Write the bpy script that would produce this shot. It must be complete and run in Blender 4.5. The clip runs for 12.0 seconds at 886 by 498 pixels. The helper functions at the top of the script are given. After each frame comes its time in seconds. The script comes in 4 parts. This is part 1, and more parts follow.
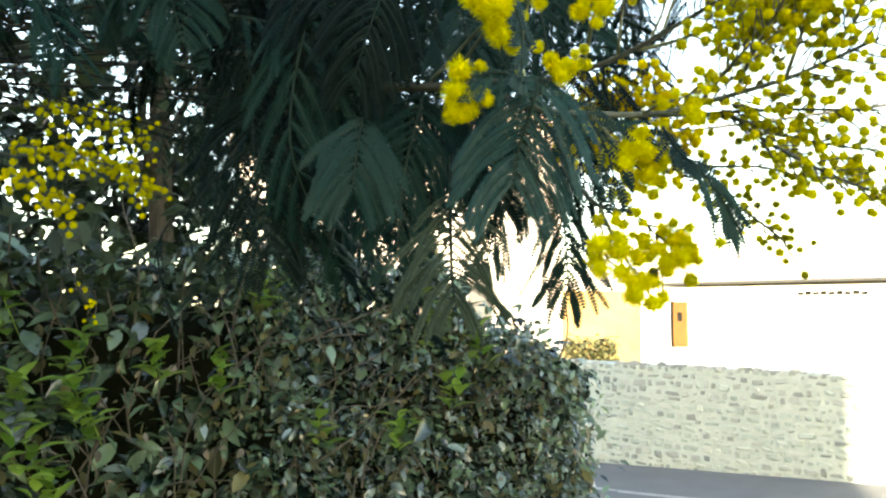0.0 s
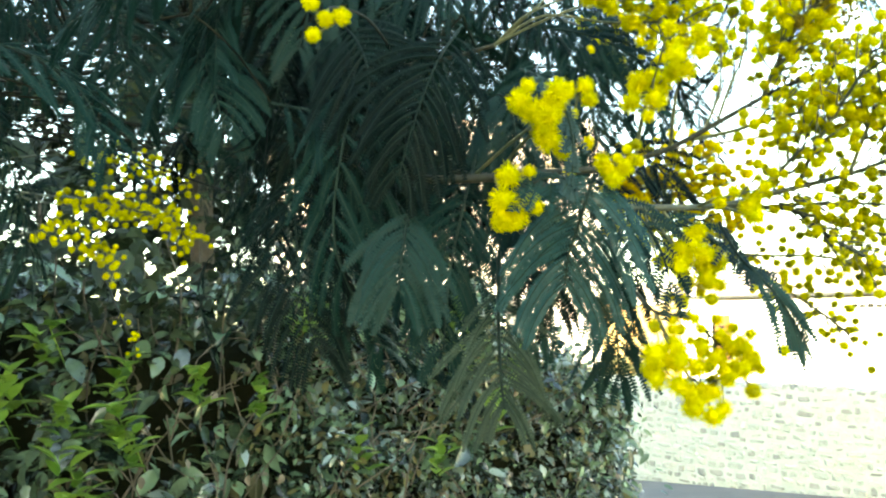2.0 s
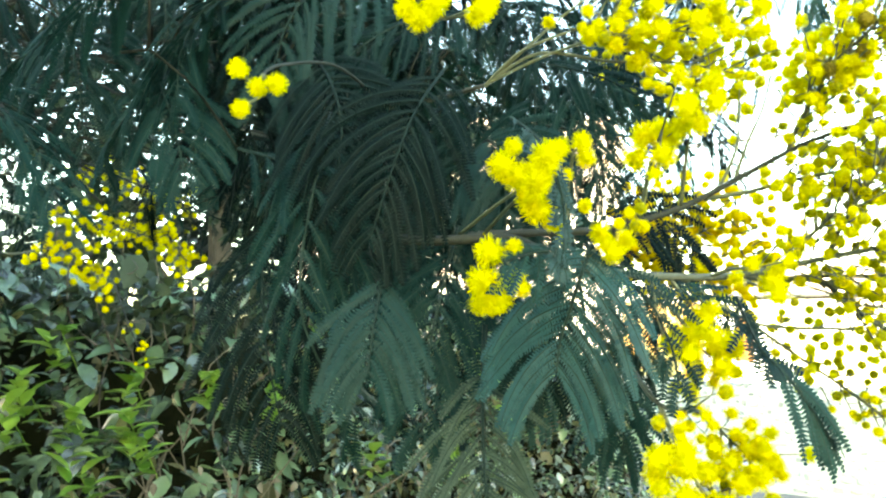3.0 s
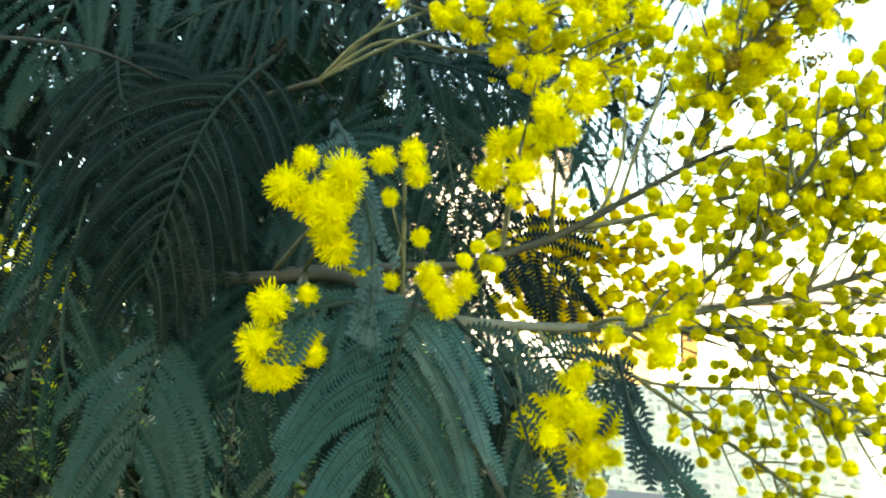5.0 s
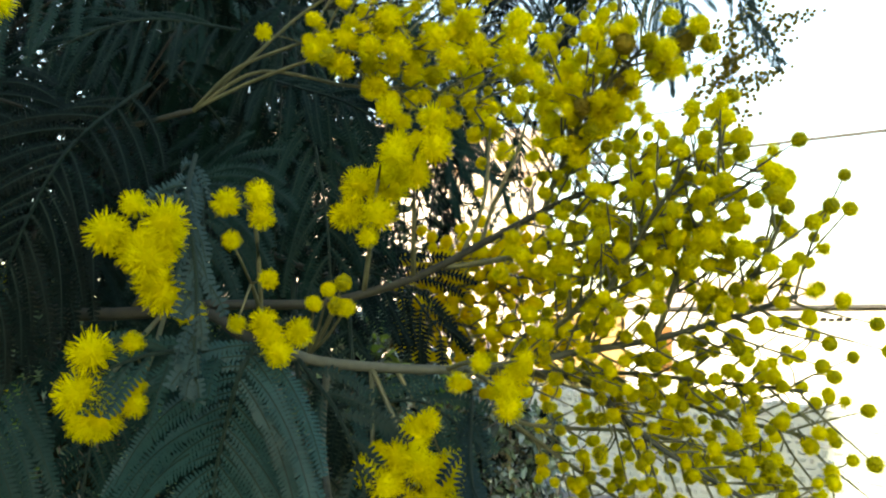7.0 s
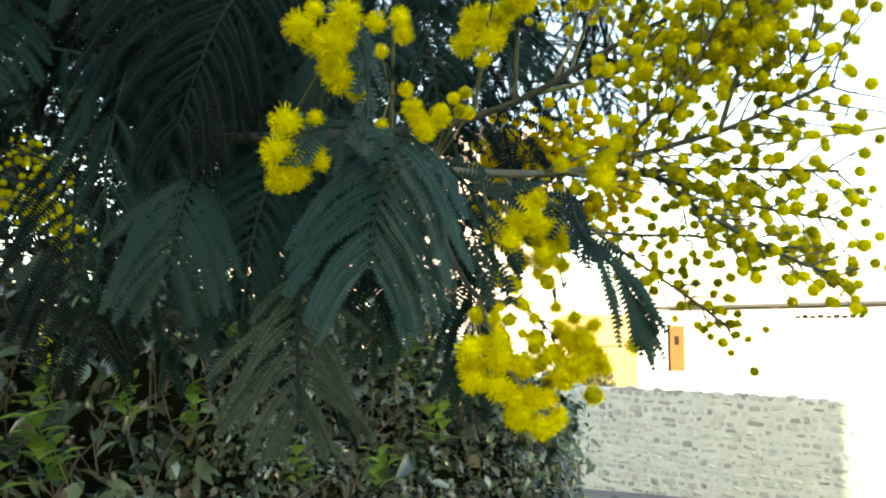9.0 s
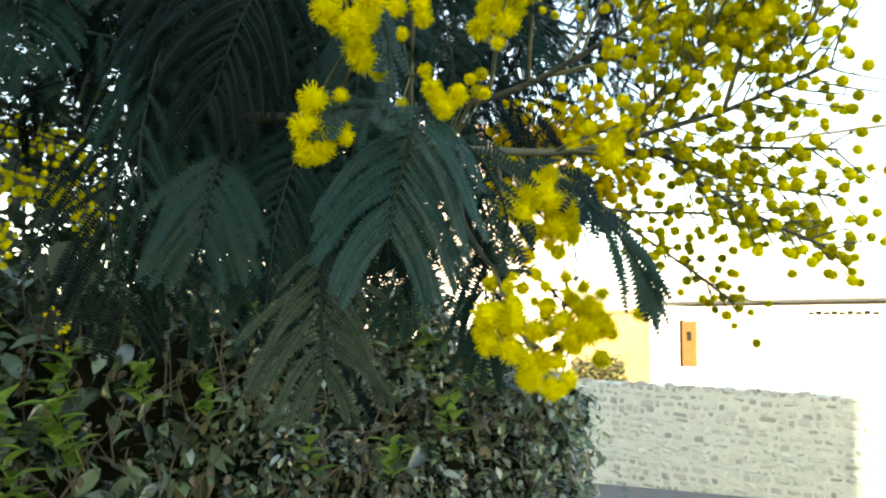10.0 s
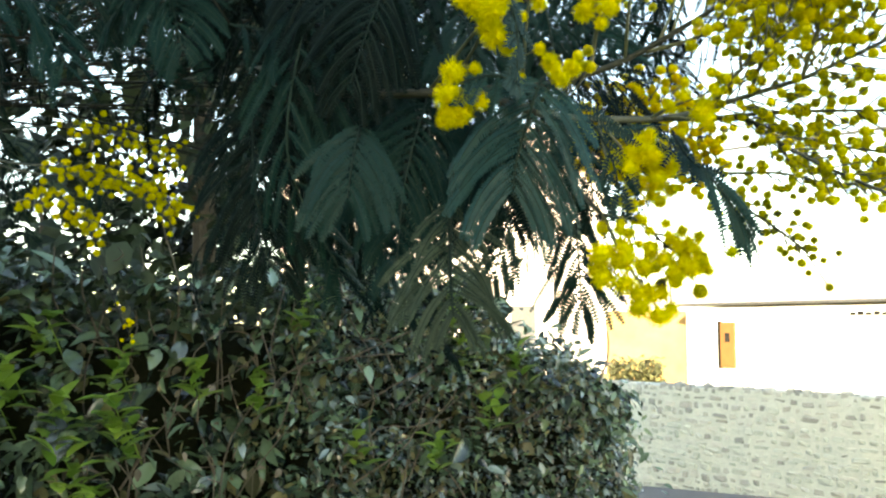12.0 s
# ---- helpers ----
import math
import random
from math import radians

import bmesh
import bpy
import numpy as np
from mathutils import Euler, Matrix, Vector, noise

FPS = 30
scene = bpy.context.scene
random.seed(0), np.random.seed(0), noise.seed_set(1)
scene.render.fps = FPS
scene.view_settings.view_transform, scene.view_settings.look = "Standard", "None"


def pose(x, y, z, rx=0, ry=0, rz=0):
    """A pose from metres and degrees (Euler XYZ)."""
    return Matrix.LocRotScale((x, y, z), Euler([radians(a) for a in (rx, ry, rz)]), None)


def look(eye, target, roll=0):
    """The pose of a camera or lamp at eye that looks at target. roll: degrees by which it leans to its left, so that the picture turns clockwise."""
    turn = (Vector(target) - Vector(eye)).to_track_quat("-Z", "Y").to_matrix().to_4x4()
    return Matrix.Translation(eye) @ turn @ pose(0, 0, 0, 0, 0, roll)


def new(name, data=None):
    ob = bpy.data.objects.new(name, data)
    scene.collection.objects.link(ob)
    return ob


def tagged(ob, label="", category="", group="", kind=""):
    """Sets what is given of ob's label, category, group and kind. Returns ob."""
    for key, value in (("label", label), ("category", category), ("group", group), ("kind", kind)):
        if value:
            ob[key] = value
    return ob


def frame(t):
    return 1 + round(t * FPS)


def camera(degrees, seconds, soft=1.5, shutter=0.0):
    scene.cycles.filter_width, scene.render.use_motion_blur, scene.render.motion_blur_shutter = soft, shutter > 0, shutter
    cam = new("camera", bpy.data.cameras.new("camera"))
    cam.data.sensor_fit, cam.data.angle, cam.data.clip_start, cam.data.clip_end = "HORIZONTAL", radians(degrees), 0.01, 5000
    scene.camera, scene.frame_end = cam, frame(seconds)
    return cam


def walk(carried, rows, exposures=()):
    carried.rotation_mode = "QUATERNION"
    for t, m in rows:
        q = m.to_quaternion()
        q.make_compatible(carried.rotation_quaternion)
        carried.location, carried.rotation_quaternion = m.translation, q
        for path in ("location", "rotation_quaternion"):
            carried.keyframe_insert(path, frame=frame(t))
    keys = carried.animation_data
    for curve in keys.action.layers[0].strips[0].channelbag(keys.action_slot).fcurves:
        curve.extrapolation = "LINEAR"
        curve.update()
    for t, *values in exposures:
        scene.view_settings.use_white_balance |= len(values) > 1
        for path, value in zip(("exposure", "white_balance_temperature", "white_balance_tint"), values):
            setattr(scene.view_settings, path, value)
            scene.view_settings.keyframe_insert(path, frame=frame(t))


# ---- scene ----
# ---- camera ----
EXPO = 2.84
cam = camera(54.9, 12.0, soft=2.25)
PATH = [
    (0, (-0.0116, 0.0098, 1.5368), (0.0798, 2.0029, 1.6761), 0.30),
    (0.5, (-0.0113, 0.0077, 1.5364), (0.0554, 2.0011, 1.6847), 0.28),
    (1, (-0.0086, 0.0017, 1.5432), (0.0267, 1.9954, 1.6982), 0.42),
    (1.5, (-0.0115, 0.0042, 1.5470), (0.0024, 1.9973, 1.7117), 0.50),
    (2, (-0.0146, 0.0155, 1.5646), (-0.0111, 2.0082, 1.7352), 0.01),
    (2.5, (-0.0111, 0.0291, 1.5791), (-0.0352, 2.0218, 1.7489), 0.61),
    (3, (-0.0026, 0.0452, 1.5887), (-0.0482, 2.0381, 1.7510), 0.43),
    (3.2, (0.0001, 0.0494, 1.5879), (-0.0467, 2.0421, 1.7525), 0.40),
    (4.8, (0.0242, 0.0976, 1.5996), (0.0881, 2.0876, 1.7888), 0.05),
    (5, (0.0283, 0.0989, 1.6009), (0.0983, 2.0896, 1.7804), 0.33),
    (5.5, (0.0432, 0.1029, 1.6041), (0.1246, 2.0937, 1.7779), 0.45),
    (6, (0.0310, 0.0849, 1.5857), (0.1282, 2.0728, 1.7823), -0.24),
    (6.5, (0.0457, 0.0840, 1.6084), (0.1546, 2.0731, 1.7859), 0.99),
    (7, (0.0538, 0.0996, 1.6096), (0.1744, 2.0875, 1.7935), 0.89),
    (7.5, (0.0294, 0.0708, 1.5853), (0.1321, 2.0587, 1.7804), 0.81),
    (7.7, (0.0214, 0.0648, 1.5643), (0.1044, 2.0526, 1.7695), 0.06),
    (9.3, (0.0298, 0.0645, 1.5567), (0.1278, 2.0532, 1.7449), 0.29),
    (9.5, (0.0244, 0.0491, 1.5539), (0.1137, 2.0385, 1.7394), 0.37),
    (10, (0.0274, 0.0537, 1.5530), (0.0962, 2.0445, 1.7318), 0.64),
    (10.5, (0.0183, 0.0368, 1.5448), (0.0673, 2.0279, 1.7266), 0.76),
    (11, (0.0050, 0.0325, 1.5324), (0.0373, 2.0235, 1.7186), 0.14),
    (11.5, (0.0059, 0.0170, 1.5396), (0.0170, 2.0086, 1.7214), 0.69),
    (12, (0.0024, 0.0203, 1.5348), (-0.0071, 2.0116, 1.7213), 0.32),
]
walk(cam, [(t, look(eye, target, roll)) for t, eye, target, roll in PATH],
     exposures=[(t, EXPO + e, 8600, tint) for t, e, tint in (
         (0, 0.1, 4), (1, 0.18, 3), (1.5, 0.36, -1), (2, 0.7, -5), (2.5, 1.1, -6), (3.2, 1.2, -6), (4.8, 0.84, -5), (5.5, 0.2, -1), (6.5, 0.0, 0),
         (7, -0.35, 4), (7.7, -0.08, 4), (9.5, -0.15, 5), (10.5, 0, 4), (12, 0.06, 3))])

# ---- light: low winter sun from behind the camera, clear sky ----
TO_SUN = Vector((-0.25, -0.9, 0.36)).normalized()
sun = new("sun", bpy.data.lights.new("sun", "SUN"))
sun.data.energy, sun.data.angle, sun.data.color = 3.6, radians(0.5), (1.0, 0.93, 0.82)
sun.matrix_world = look(TO_SUN * 30, (0, 0, 0))
world = bpy.data.worlds.new("world")
scene.world = world
world.use_nodes = True
sky = world.node_tree.nodes.new("ShaderNodeTexSky")
sky.sky_type, sky.sun_disc = "NISHITA", False
sky.sun_elevation = math.asin(TO_SUN.z)
sky.sun_rotation = math.atan2(TO_SUN.x, TO_SUN.y)
back = world.node_tree.nodes["Background"]
back.inputs["Strength"].default_value = 0.12
world.node_tree.links.new(sky.outputs["Color"], back.inputs["Color"])


# ---- materials ----
def material(name, dark, light, scale=8.0, rough=0.7, bump=0.2, fine=6.0, vary=0.25, thin=0.0, island=True, spec=0.4):
    """A surface between two colours: broad stains, fine grain and a little relief; each piece differs a little.
    thin: share of light that passes through a leaf or petal."""
    m = bpy.data.materials.new(name)
    m.use_nodes = True
    nt = m.node_tree
    n, l = nt.nodes, nt.links
    bsdf, out = n["Principled BSDF"], n["Material Output"]
    tc = n.new("ShaderNodeTexCoord")
    big, small = n.new("ShaderNodeTexNoise"), n.new("ShaderNodeTexNoise")
    big.inputs["Scale"].default_value, small.inputs["Scale"].default_value = scale, scale * fine
    big.inputs["Detail"].default_value = small.inputs["Detail"].default_value = 4
    for t in (big, small):
        l.new(tc.outputs["Object"], t.inputs["Vector"])
    info, geo = n.new("ShaderNodeObjectInfo"), n.new("ShaderNodeNewGeometry")
    add = n.new("ShaderNodeMath")
    add.operation = "ADD"
    l.new(info.outputs["Random"], add.inputs[0])
    if island:
        l.new(geo.outputs["Random Per Island"], add.inputs[1])
    else:
        add.inputs[1].default_value = 0.0
    frac = n.new("ShaderNodeMath")
    frac.operation = "FRACT"
    l.new(add.outputs[0], frac.inputs[0])
    mix1 = n.new("ShaderNodeMix")
    mix1.inputs[0].default_value = 0.4
    l.new(big.outputs["Fac"], mix1.inputs[2])
    l.new(small.outputs["Fac"], mix1.inputs[3])
    mix2 = n.new("ShaderNodeMix")
    mix2.inputs[0].default_value = vary
    l.new(mix1.outputs[0], mix2.inputs[2])
    l.new(frac.outputs[0], mix2.inputs[3])
    ramp = n.new("ShaderNodeValToRGB")
    ramp.color_ramp.elements[0].position, ramp.color_ramp.elements[1].position = 0.3, 0.7
    ramp.color_ramp.elements[0].color, ramp.color_ramp.elements[1].color = (*dark, 1), (*light, 1)
    l.new(mix2.outputs[0], ramp.inputs[0])
    l.new(ramp.outputs[0], bsdf.inputs["Base Color"])
    bsdf.inputs["Roughness"].default_value = rough
    bsdf.inputs["Specular IOR Level"].default_value = spec
    if bump:
        b = n.new("ShaderNodeBump")
        b.inputs["Strength"].default_value, b.inputs["Distance"].default_value = bump, 0.3 / (scale * fine)
        l.new(mix1.outputs[0], b.inputs["Height"])
        l.new(b.outputs[0], bsdf.inputs["Normal"])
    if thin:
        tr, mx = n.new("ShaderNodeBsdfTranslucent"), n.new("ShaderNodeMixShader")
        mx.inputs[0].default_value = thin
        l.new(ramp.outputs[0], tr.inputs["Color"])
        l.new(bsdf.outputs[0], mx.inputs[1])
        l.new(tr.outputs[0], mx.inputs[2])
        l.new(mx.outputs[0], out.inputs["Surface"])
    return m


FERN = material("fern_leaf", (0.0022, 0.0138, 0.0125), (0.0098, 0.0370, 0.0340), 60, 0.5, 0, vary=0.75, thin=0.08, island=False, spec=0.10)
# darker fern copy; the crown's shade is put into its colour
SHADEDFERN = material("shaded_fern_leaf", (0.0006, 0.0050, 0.0045), (0.0055, 0.0225, 0.0208), 60, 0.55, 0, vary=0.75, thin=0.06, island=False, spec=0.05)
# lighter fern copy with the caught light put into its colour
LITFERN = material("lit_fern_leaf", (0.0062, 0.029, 0.031), (0.0165, 0.058, 0.063), 60, 0.42, 0, vary=0.5, thin=0.05, island=False, spec=0.12)
GREYFERN = material("glaucous_fern_leaf", (0.006, 0.020, 0.023), (0.020, 0.048, 0.054), 60, 0.5, 0, vary=0.5, thin=0.08, island=False, spec=0.1)
# olive fern; light from low in front is put into its tone
OLIVEFERN = material("olive_fern_leaf", (0.022, 0.038, 0.028), (0.075, 0.110, 0.080), 60, 0.6, 0, vary=0.5, thin=0.10, island=False, spec=0.1)
RIB = material("leaf_rib", (0.003, 0.012, 0.010), (0.011, 0.027, 0.023), 120, 0.7, 0, vary=0.4, thin=0.05, island=False, spec=0.15)
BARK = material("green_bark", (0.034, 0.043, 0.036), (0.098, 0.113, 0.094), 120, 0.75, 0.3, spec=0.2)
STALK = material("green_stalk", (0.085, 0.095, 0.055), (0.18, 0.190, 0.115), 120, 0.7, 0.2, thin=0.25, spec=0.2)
# bark copy darkened for wood that lies in shade
SHADEBARK = material("shaded_bark", (0.014, 0.017, 0.014), (0.042, 0.047, 0.040), 120, 0.8, 0.3, spec=0.15)
# still darker copy, with the crown's shade put into the bark
DARKBARK = material("shaded_crown_bark", (0.007, 0.008, 0.006), (0.018, 0.019, 0.015), 60, 0.9, 0.3, spec=0.1)
FLUFF = material("stamens", (0.60, 0.55, 0.004), (0.81, 0.765, 0.010), 300, 0.9, 0, vary=0.6, thin=0.55, spec=0.1)
BUD = material("flower_bud", (0.265, 0.268, 0.008), (0.70, 0.66, 0.014), 300, 0.85, 0.2, vary=0.6, thin=0.45, spec=0.2)
# the lit glow of flowers farther back is put into this colour
GOLD = material("lit_golden_flower", (0.68, 0.53, 0.008), (0.80, 0.72, 0.014), 300, 0.9, 0.2, vary=0.6, thin=0.62, spec=0.1)
# balls seen against the light: their shade is put into the colour
DARKBUD = material("backlit_dark_flower", (0.10, 0.085, 0.012), (0.24, 0.19, 0.02), 300, 0.9, 0.2, vary=0.6, thin=0.2, spec=0.1)
LAUREL = material("hedge_leaf", (0.004, 0.013, 0.008), (0.135, 0.215, 0.135), 9, 0.20, 0.05, vary=0.5, thin=0.12, spec=0.9)
# hedge leaf with the blue sky light of the shade put into its colour
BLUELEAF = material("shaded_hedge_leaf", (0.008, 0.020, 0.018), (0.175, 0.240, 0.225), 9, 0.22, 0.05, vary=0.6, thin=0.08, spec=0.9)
YOUNG = material("young_leaf", (0.07, 0.16, 0.02), (0.24, 0.38, 0.07), 9, 0.4, 0.05, vary=0.4, thin=0.3)
DRY = material("dry_leaf", (0.04, 0.035, 0.025), (0.15, 0.13, 0.10), 9, 0.8, 0.1, vary=0.5)
TWIG = material("brown_twig", (0.04, 0.035, 0.028), (0.12, 0.105, 0.085), 30, 0.85, 0.4)
# near-black that stands in for the shade inside the hedge
DEEP = material("hedge_shade_fill", (0.006, 0.008, 0.004), (0.02, 0.02, 0.012), 12, 1.0, 0.8, spec=0.0)
EVERGREEN = material("tree_leaf", (0.010, 0.020, 0.011), (0.034, 0.052, 0.024), 9, 0.45, 0, vary=0.5, thin=0.15, spec=0.25)
OLIVE = material("olive_leaf", (0.025, 0.030, 0.012), (0.13, 0.13, 0.055), 9, 0.45, 0.05, vary=0.6, thin=0.15, spec=0.4)
STONE = material("wall_stone", (0.19, 0.215, 0.21), (0.37, 0.40, 0.38), 7, 0.9, 0.6, vary=0.5)
LIMED = material("limewashed_stone", (0.255, 0.305, 0.288), (0.400, 0.455, 0.425), 7, 0.9, 0.6, vary=0.35)
MORTAR = material("lime_mortar", (0.315, 0.365, 0.345), (0.470, 0.53, 0.50), 9, 0.95, 0.9, fine=5)
ASPHALT = material("asphalt", (0.10, 0.105, 0.115), (0.16, 0.165, 0.175), 3, 0.85, 0.4, fine=40)
LINE = material("road_paint", (0.22, 0.22, 0.22), (0.42, 0.42, 0.41), 12, 0.7, 0.2)
EARTH = material("ground_earth", (0.10, 0.09, 0.05), (0.16, 0.18, 0.07), 2, 0.95, 0.4)
RENDER = material("white_render", (0.74, 0.72, 0.66), (0.84, 0.82, 0.78), 1.5, 0.9, 0.2)
OCHRE = material("ochre_render", (0.20, 0.115, 0.04), (0.36, 0.24, 0.10), 0.55, 0.9, 0.2)
PINKISH = material("rough_stone_gable", (0.48, 0.40, 0.36), (0.68, 0.60, 0.55), 2.5, 0.9, 0.5)
DOORWOOD = material("orange_wood", (0.15, 0.065, 0.018), (0.20, 0.095, 0.03), 6, 0.6, 0.2)
IRON = material("dark_metal", (0.05, 0.05, 0.05), (0.11, 0.11, 0.11), 20, 0.5, 0.1)
# near-black that stands in for the shade in small openings
BLACKED = material("black_opening", (0.006, 0.006, 0.006), (0.02, 0.019, 0.017), 20, 0.9, 0.1, spec=0.1)
TILE = material("pale_roof_tile", (0.55, 0.42, 0.34), (0.7, 0.58, 0.48), 4, 0.85, 0.4)


# ---- building blocks ----
def mesh_of(name, verts, faces, mat, smooth=False):
    me = bpy.data.meshes.new(name)
    me.from_pydata([tuple(v) for v in verts], [], [tuple(int(i) for i in f) for f in faces])
    me.materials.append(mat)
    if smooth:
        me.polygons.foreach_set("use_smooth", [True] * len(me.polygons))
    me.update()
    return me


def part(name, me, parent=None, label="", m=None):
    ob = new(name, me)
    if parent is not None:
        ob.parent = parent
    if m is not None:
        ob.matrix_basis = m
    if label:
        tagged(ob, label)
    return ob


def thing(name, at, label, category, group="", kind=""):
    ob = new(name)
    ob.location = at
    return tagged(ob, label, category, group, kind)


class Soup:
    """Collects vertices and faces of one mesh."""

    def __init__(self):
        self.v, self.f = [], []

    def add(self, verts, faces):
        k = len(self.v)
        self.v.extend(verts)
        self.f.extend([[i + k for i in f] for f in faces])

    def tube(self, pts, r0, r1, sides=6):
        pts = [Vector(p) for p in pts]
        n = len(pts)
        k = len(self.v)
        for i, p in enumerate(pts):
            t = (pts[min(i + 1, n - 1)] - pts[max(i - 1, 0)]).normalized()
            a = t.orthogonal().normalized()
            b = t.cross(a)
            r = r0 + (r1 - r0) * i / max(n - 1, 1)
            for s in range(sides):
                w = 2 * math.pi * s / sides
                self.v.append(p + (a * math.cos(w) + b * math.sin(w)) * r)
        for i in range(n - 1):
            for s in range(sides):
                q = (s + 1) % sides
                self.f.append((k + i * sides + s, k + i * sides + q, k + (i + 1) * sides + q, k + (i + 1) * sides + s))
        self.f.append(tuple(range(k, k + sides))[::-1])
        self.f.append(tuple(range(k + (n - 1) * sides, k + n * sides)))

    def box(self, lo, hi, m=None):
        v = [Vector((x, y, z)) for x in (lo[0], hi[0]) for y in (lo[1], hi[1]) for z in (lo[2], hi[2])]
        if m is not None:
            v = [m @ p for p in v]
        self.add(v, [(0, 1, 3, 2), (4, 6, 7, 5), (0, 4, 5, 1), (2, 3, 7, 6), (0, 2, 6, 4), (1, 5, 7, 3)])

    def mesh(self, name, mat, smooth=False):
        return mesh_of(name, self.v, self.f, mat, smooth)


def curve(pts, n):
    """n points on a smooth line through pts."""
    pts = [Vector(p) for p in pts]
    out = []
    for i in range(n):
        u = i / (n - 1) * (len(pts) - 1)
        k = min(int(u), len(pts) - 2)
        t = u - k
        p0, p1, p2, p3 = pts[max(k - 1, 0)], pts[k], pts[k + 1], pts[min(k + 2, len(pts) - 1)]
        out.append(0.5 * (2 * p1 + (p2 - p0) * t + (2 * p0 - 5 * p1 + 4 * p2 - p3) * t * t + (3 * p1 - p0 - 3 * p2 + p3) * t ** 3))
    return out


# ---- ground, road, stone wall ----
def ground_z(x, y):
    u = min(max((x - 1.9) / 1.8, -0.6), 1.6)
    return 0.14 * u - 0.075 * min(max(x - 0.8, 0.0), 1.0) if y < 30 else 0.0


rows = [-200, -60, -20, -8, -4, -2, 0, 1, 2, 3, 4, 5, 6, 7, 8, 9, 10, 12, 15, 20, 29, 40, 80, 200, 600]
cols = [-500, -150, -50, -15, -6, -3, -1, 0, 0.8, 1.2, 1.6, 2, 2.5, 3, 3.5, 4, 4.5, 5, 6, 8, 12, 30, 100, 500]
gv = [(x, y, ground_z(x, y) - 0.02) for y in rows for x in cols]
gf = [(j * len(cols) + i, j * len(cols) + i + 1, (j + 1) * len(cols) + i + 1, (j + 1) * len(cols) + i)
      for j in range(len(rows) - 1) for i in range(len(cols) - 1)]
tagged(part("ground", mesh_of("ground", gv, gf, EARTH)), "bare earth and short grass around the lane", "ground", kind="structure")

# the wall runs from A0 (far) towards the right and nearer
A0, ALONG = Vector((0.55, 10.5, 0)), Vector((0.7071, -0.7071, 0))
OUT = Vector((-0.7071, -0.7071, 0))


def on_wall(s, out=0.0, z=0.0):
    p = A0 + ALONG * s + OUT * out
    return Vector((p.x, p.y, z))


rv, rf = [], []
for i in range(41):
    s = -4 + i * 0.5
    for o in (0.02, 1.0, 2.0, 3.0, 4.2):
        p = on_wall(s, o)
        rv.append((p.x, p.y, ground_z(p.x, p.y) + 0.004))
for i in range(40):
    for j in range(4):
        rf.append((i * 5 + j, i * 5 + 5 + j, i * 5 + 6 + j, i * 5 + 1 + j))
tagged(part("road", mesh_of("road", rv, rf, ASPHALT)), "grey-blue asphalt lane along the stone wall", "road", kind="structure")
lv, lf = [], []
for i in range(17):
    s = -2 + i * 0.5
    for o in (1.05, 1.13):
        p = on_wall(s, o)
        lv.append((p.x, p.y, ground_z(p.x, p.y) + 0.008))
for i in range(16):
    lf.append((i * 2, i * 2 + 2, i * 2 + 3, i * 2 + 1))
tagged(part("road_line", mesh_of("road_line", lv, lf, LINE)), "worn white painted line on the lane", "road marking", kind="structure")

WALL_TOP = 1.0
core = Soup()
m_wall = Matrix.Translation(A0) @ Matrix.Rotation(-math.pi / 4, 4, "Z")
core.box((-3, 0.02, -0.2), (13, 0.40, WALL_TOP - 0.03), m_wall)
stone_wall = part("wall_stone", core.mesh("wall_core", MORTAR))
tagged(stone_wall, "old rubble stone garden wall with pale lime mortar", "wall", kind="structure")


def stone_mesh(seed, mat):
    """A rounded, uneven stone of unit size."""
    bm = bmesh.new()
    bmesh.ops.create_cube(bm, size=1.0)
    bmesh.ops.bevel(bm, geom=bm.edges[:], offset=0.22, segments=1, affect="EDGES")
    rnd = random.Random(seed)
    for v in bm.verts:
        v.co += Vector([rnd.uniform(-0.09, 0.09) for _ in range(3)])
    bm.normal_update()
    me = bpy.data.meshes.new("stone")
    bm.to_mesh(me)
    bm.free()
    me.materials.append(mat)
    return me


STONES = [stone_mesh(i, STONE) for i in range(5)]
LIMES = [stone_mesh(i + 10, LIMED) for i in range(5)]


def lay_stones():
    rnd = random.Random(4)
    far = Soup()
    count = 0
    z = -0.05
    while z < WALL_TOP - 0.02:
        h = rnd.uniform(0.05, 0.085)
        top = z + h > WALL_TOP - 0.06
        if top:
            h = WALL_TOP - z
        s = -2.5 + rnd.uniform(0, 0.1)
        while s < 9:
            w = rnd.uniform(0.06, 0.12) if top else rnd.choice((rnd.uniform(0.05, 0.11), rnd.uniform(0.08, 0.19)))
            hh = h * rnd.uniform(0.62, 1.12) - 0.012
            centre = m_wall @ Vector((s + w / 2, 0.072 + rnd.uniform(-0.012, 0.004), z + h / 2 + rnd.uniform(-0.016, 0.016)))
            lime = rnd.random() < (0.15 if z > 0.62 else 0.7)
            me = rnd.choice(LIMES if lime else STONES)
            m = Matrix.LocRotScale(centre, Euler((rnd.uniform(-0.06, 0.06), rnd.uniform(-0.14, 0.14), -math.pi / 4 + rnd.uniform(-0.05, 0.05))), (w - rnd.uniform(0.006, 0.022), 0.12, max(hh + 0.006, 0.03)))
            if 1.8 < s < 5.2 and z > 0.15 and count < 330:
                count += 1
                ob = part("stone", me, stone_wall, m=m)
            else:
                far.add([m @ v.co for v in me.vertices], [list(p.vertices) for p in me.polygons])
            s += w
        z += h
    rest = part("stones", far.mesh("stones", STONE), stone_wall)
    tagged(rest, kind="stuff")


lay_stones()

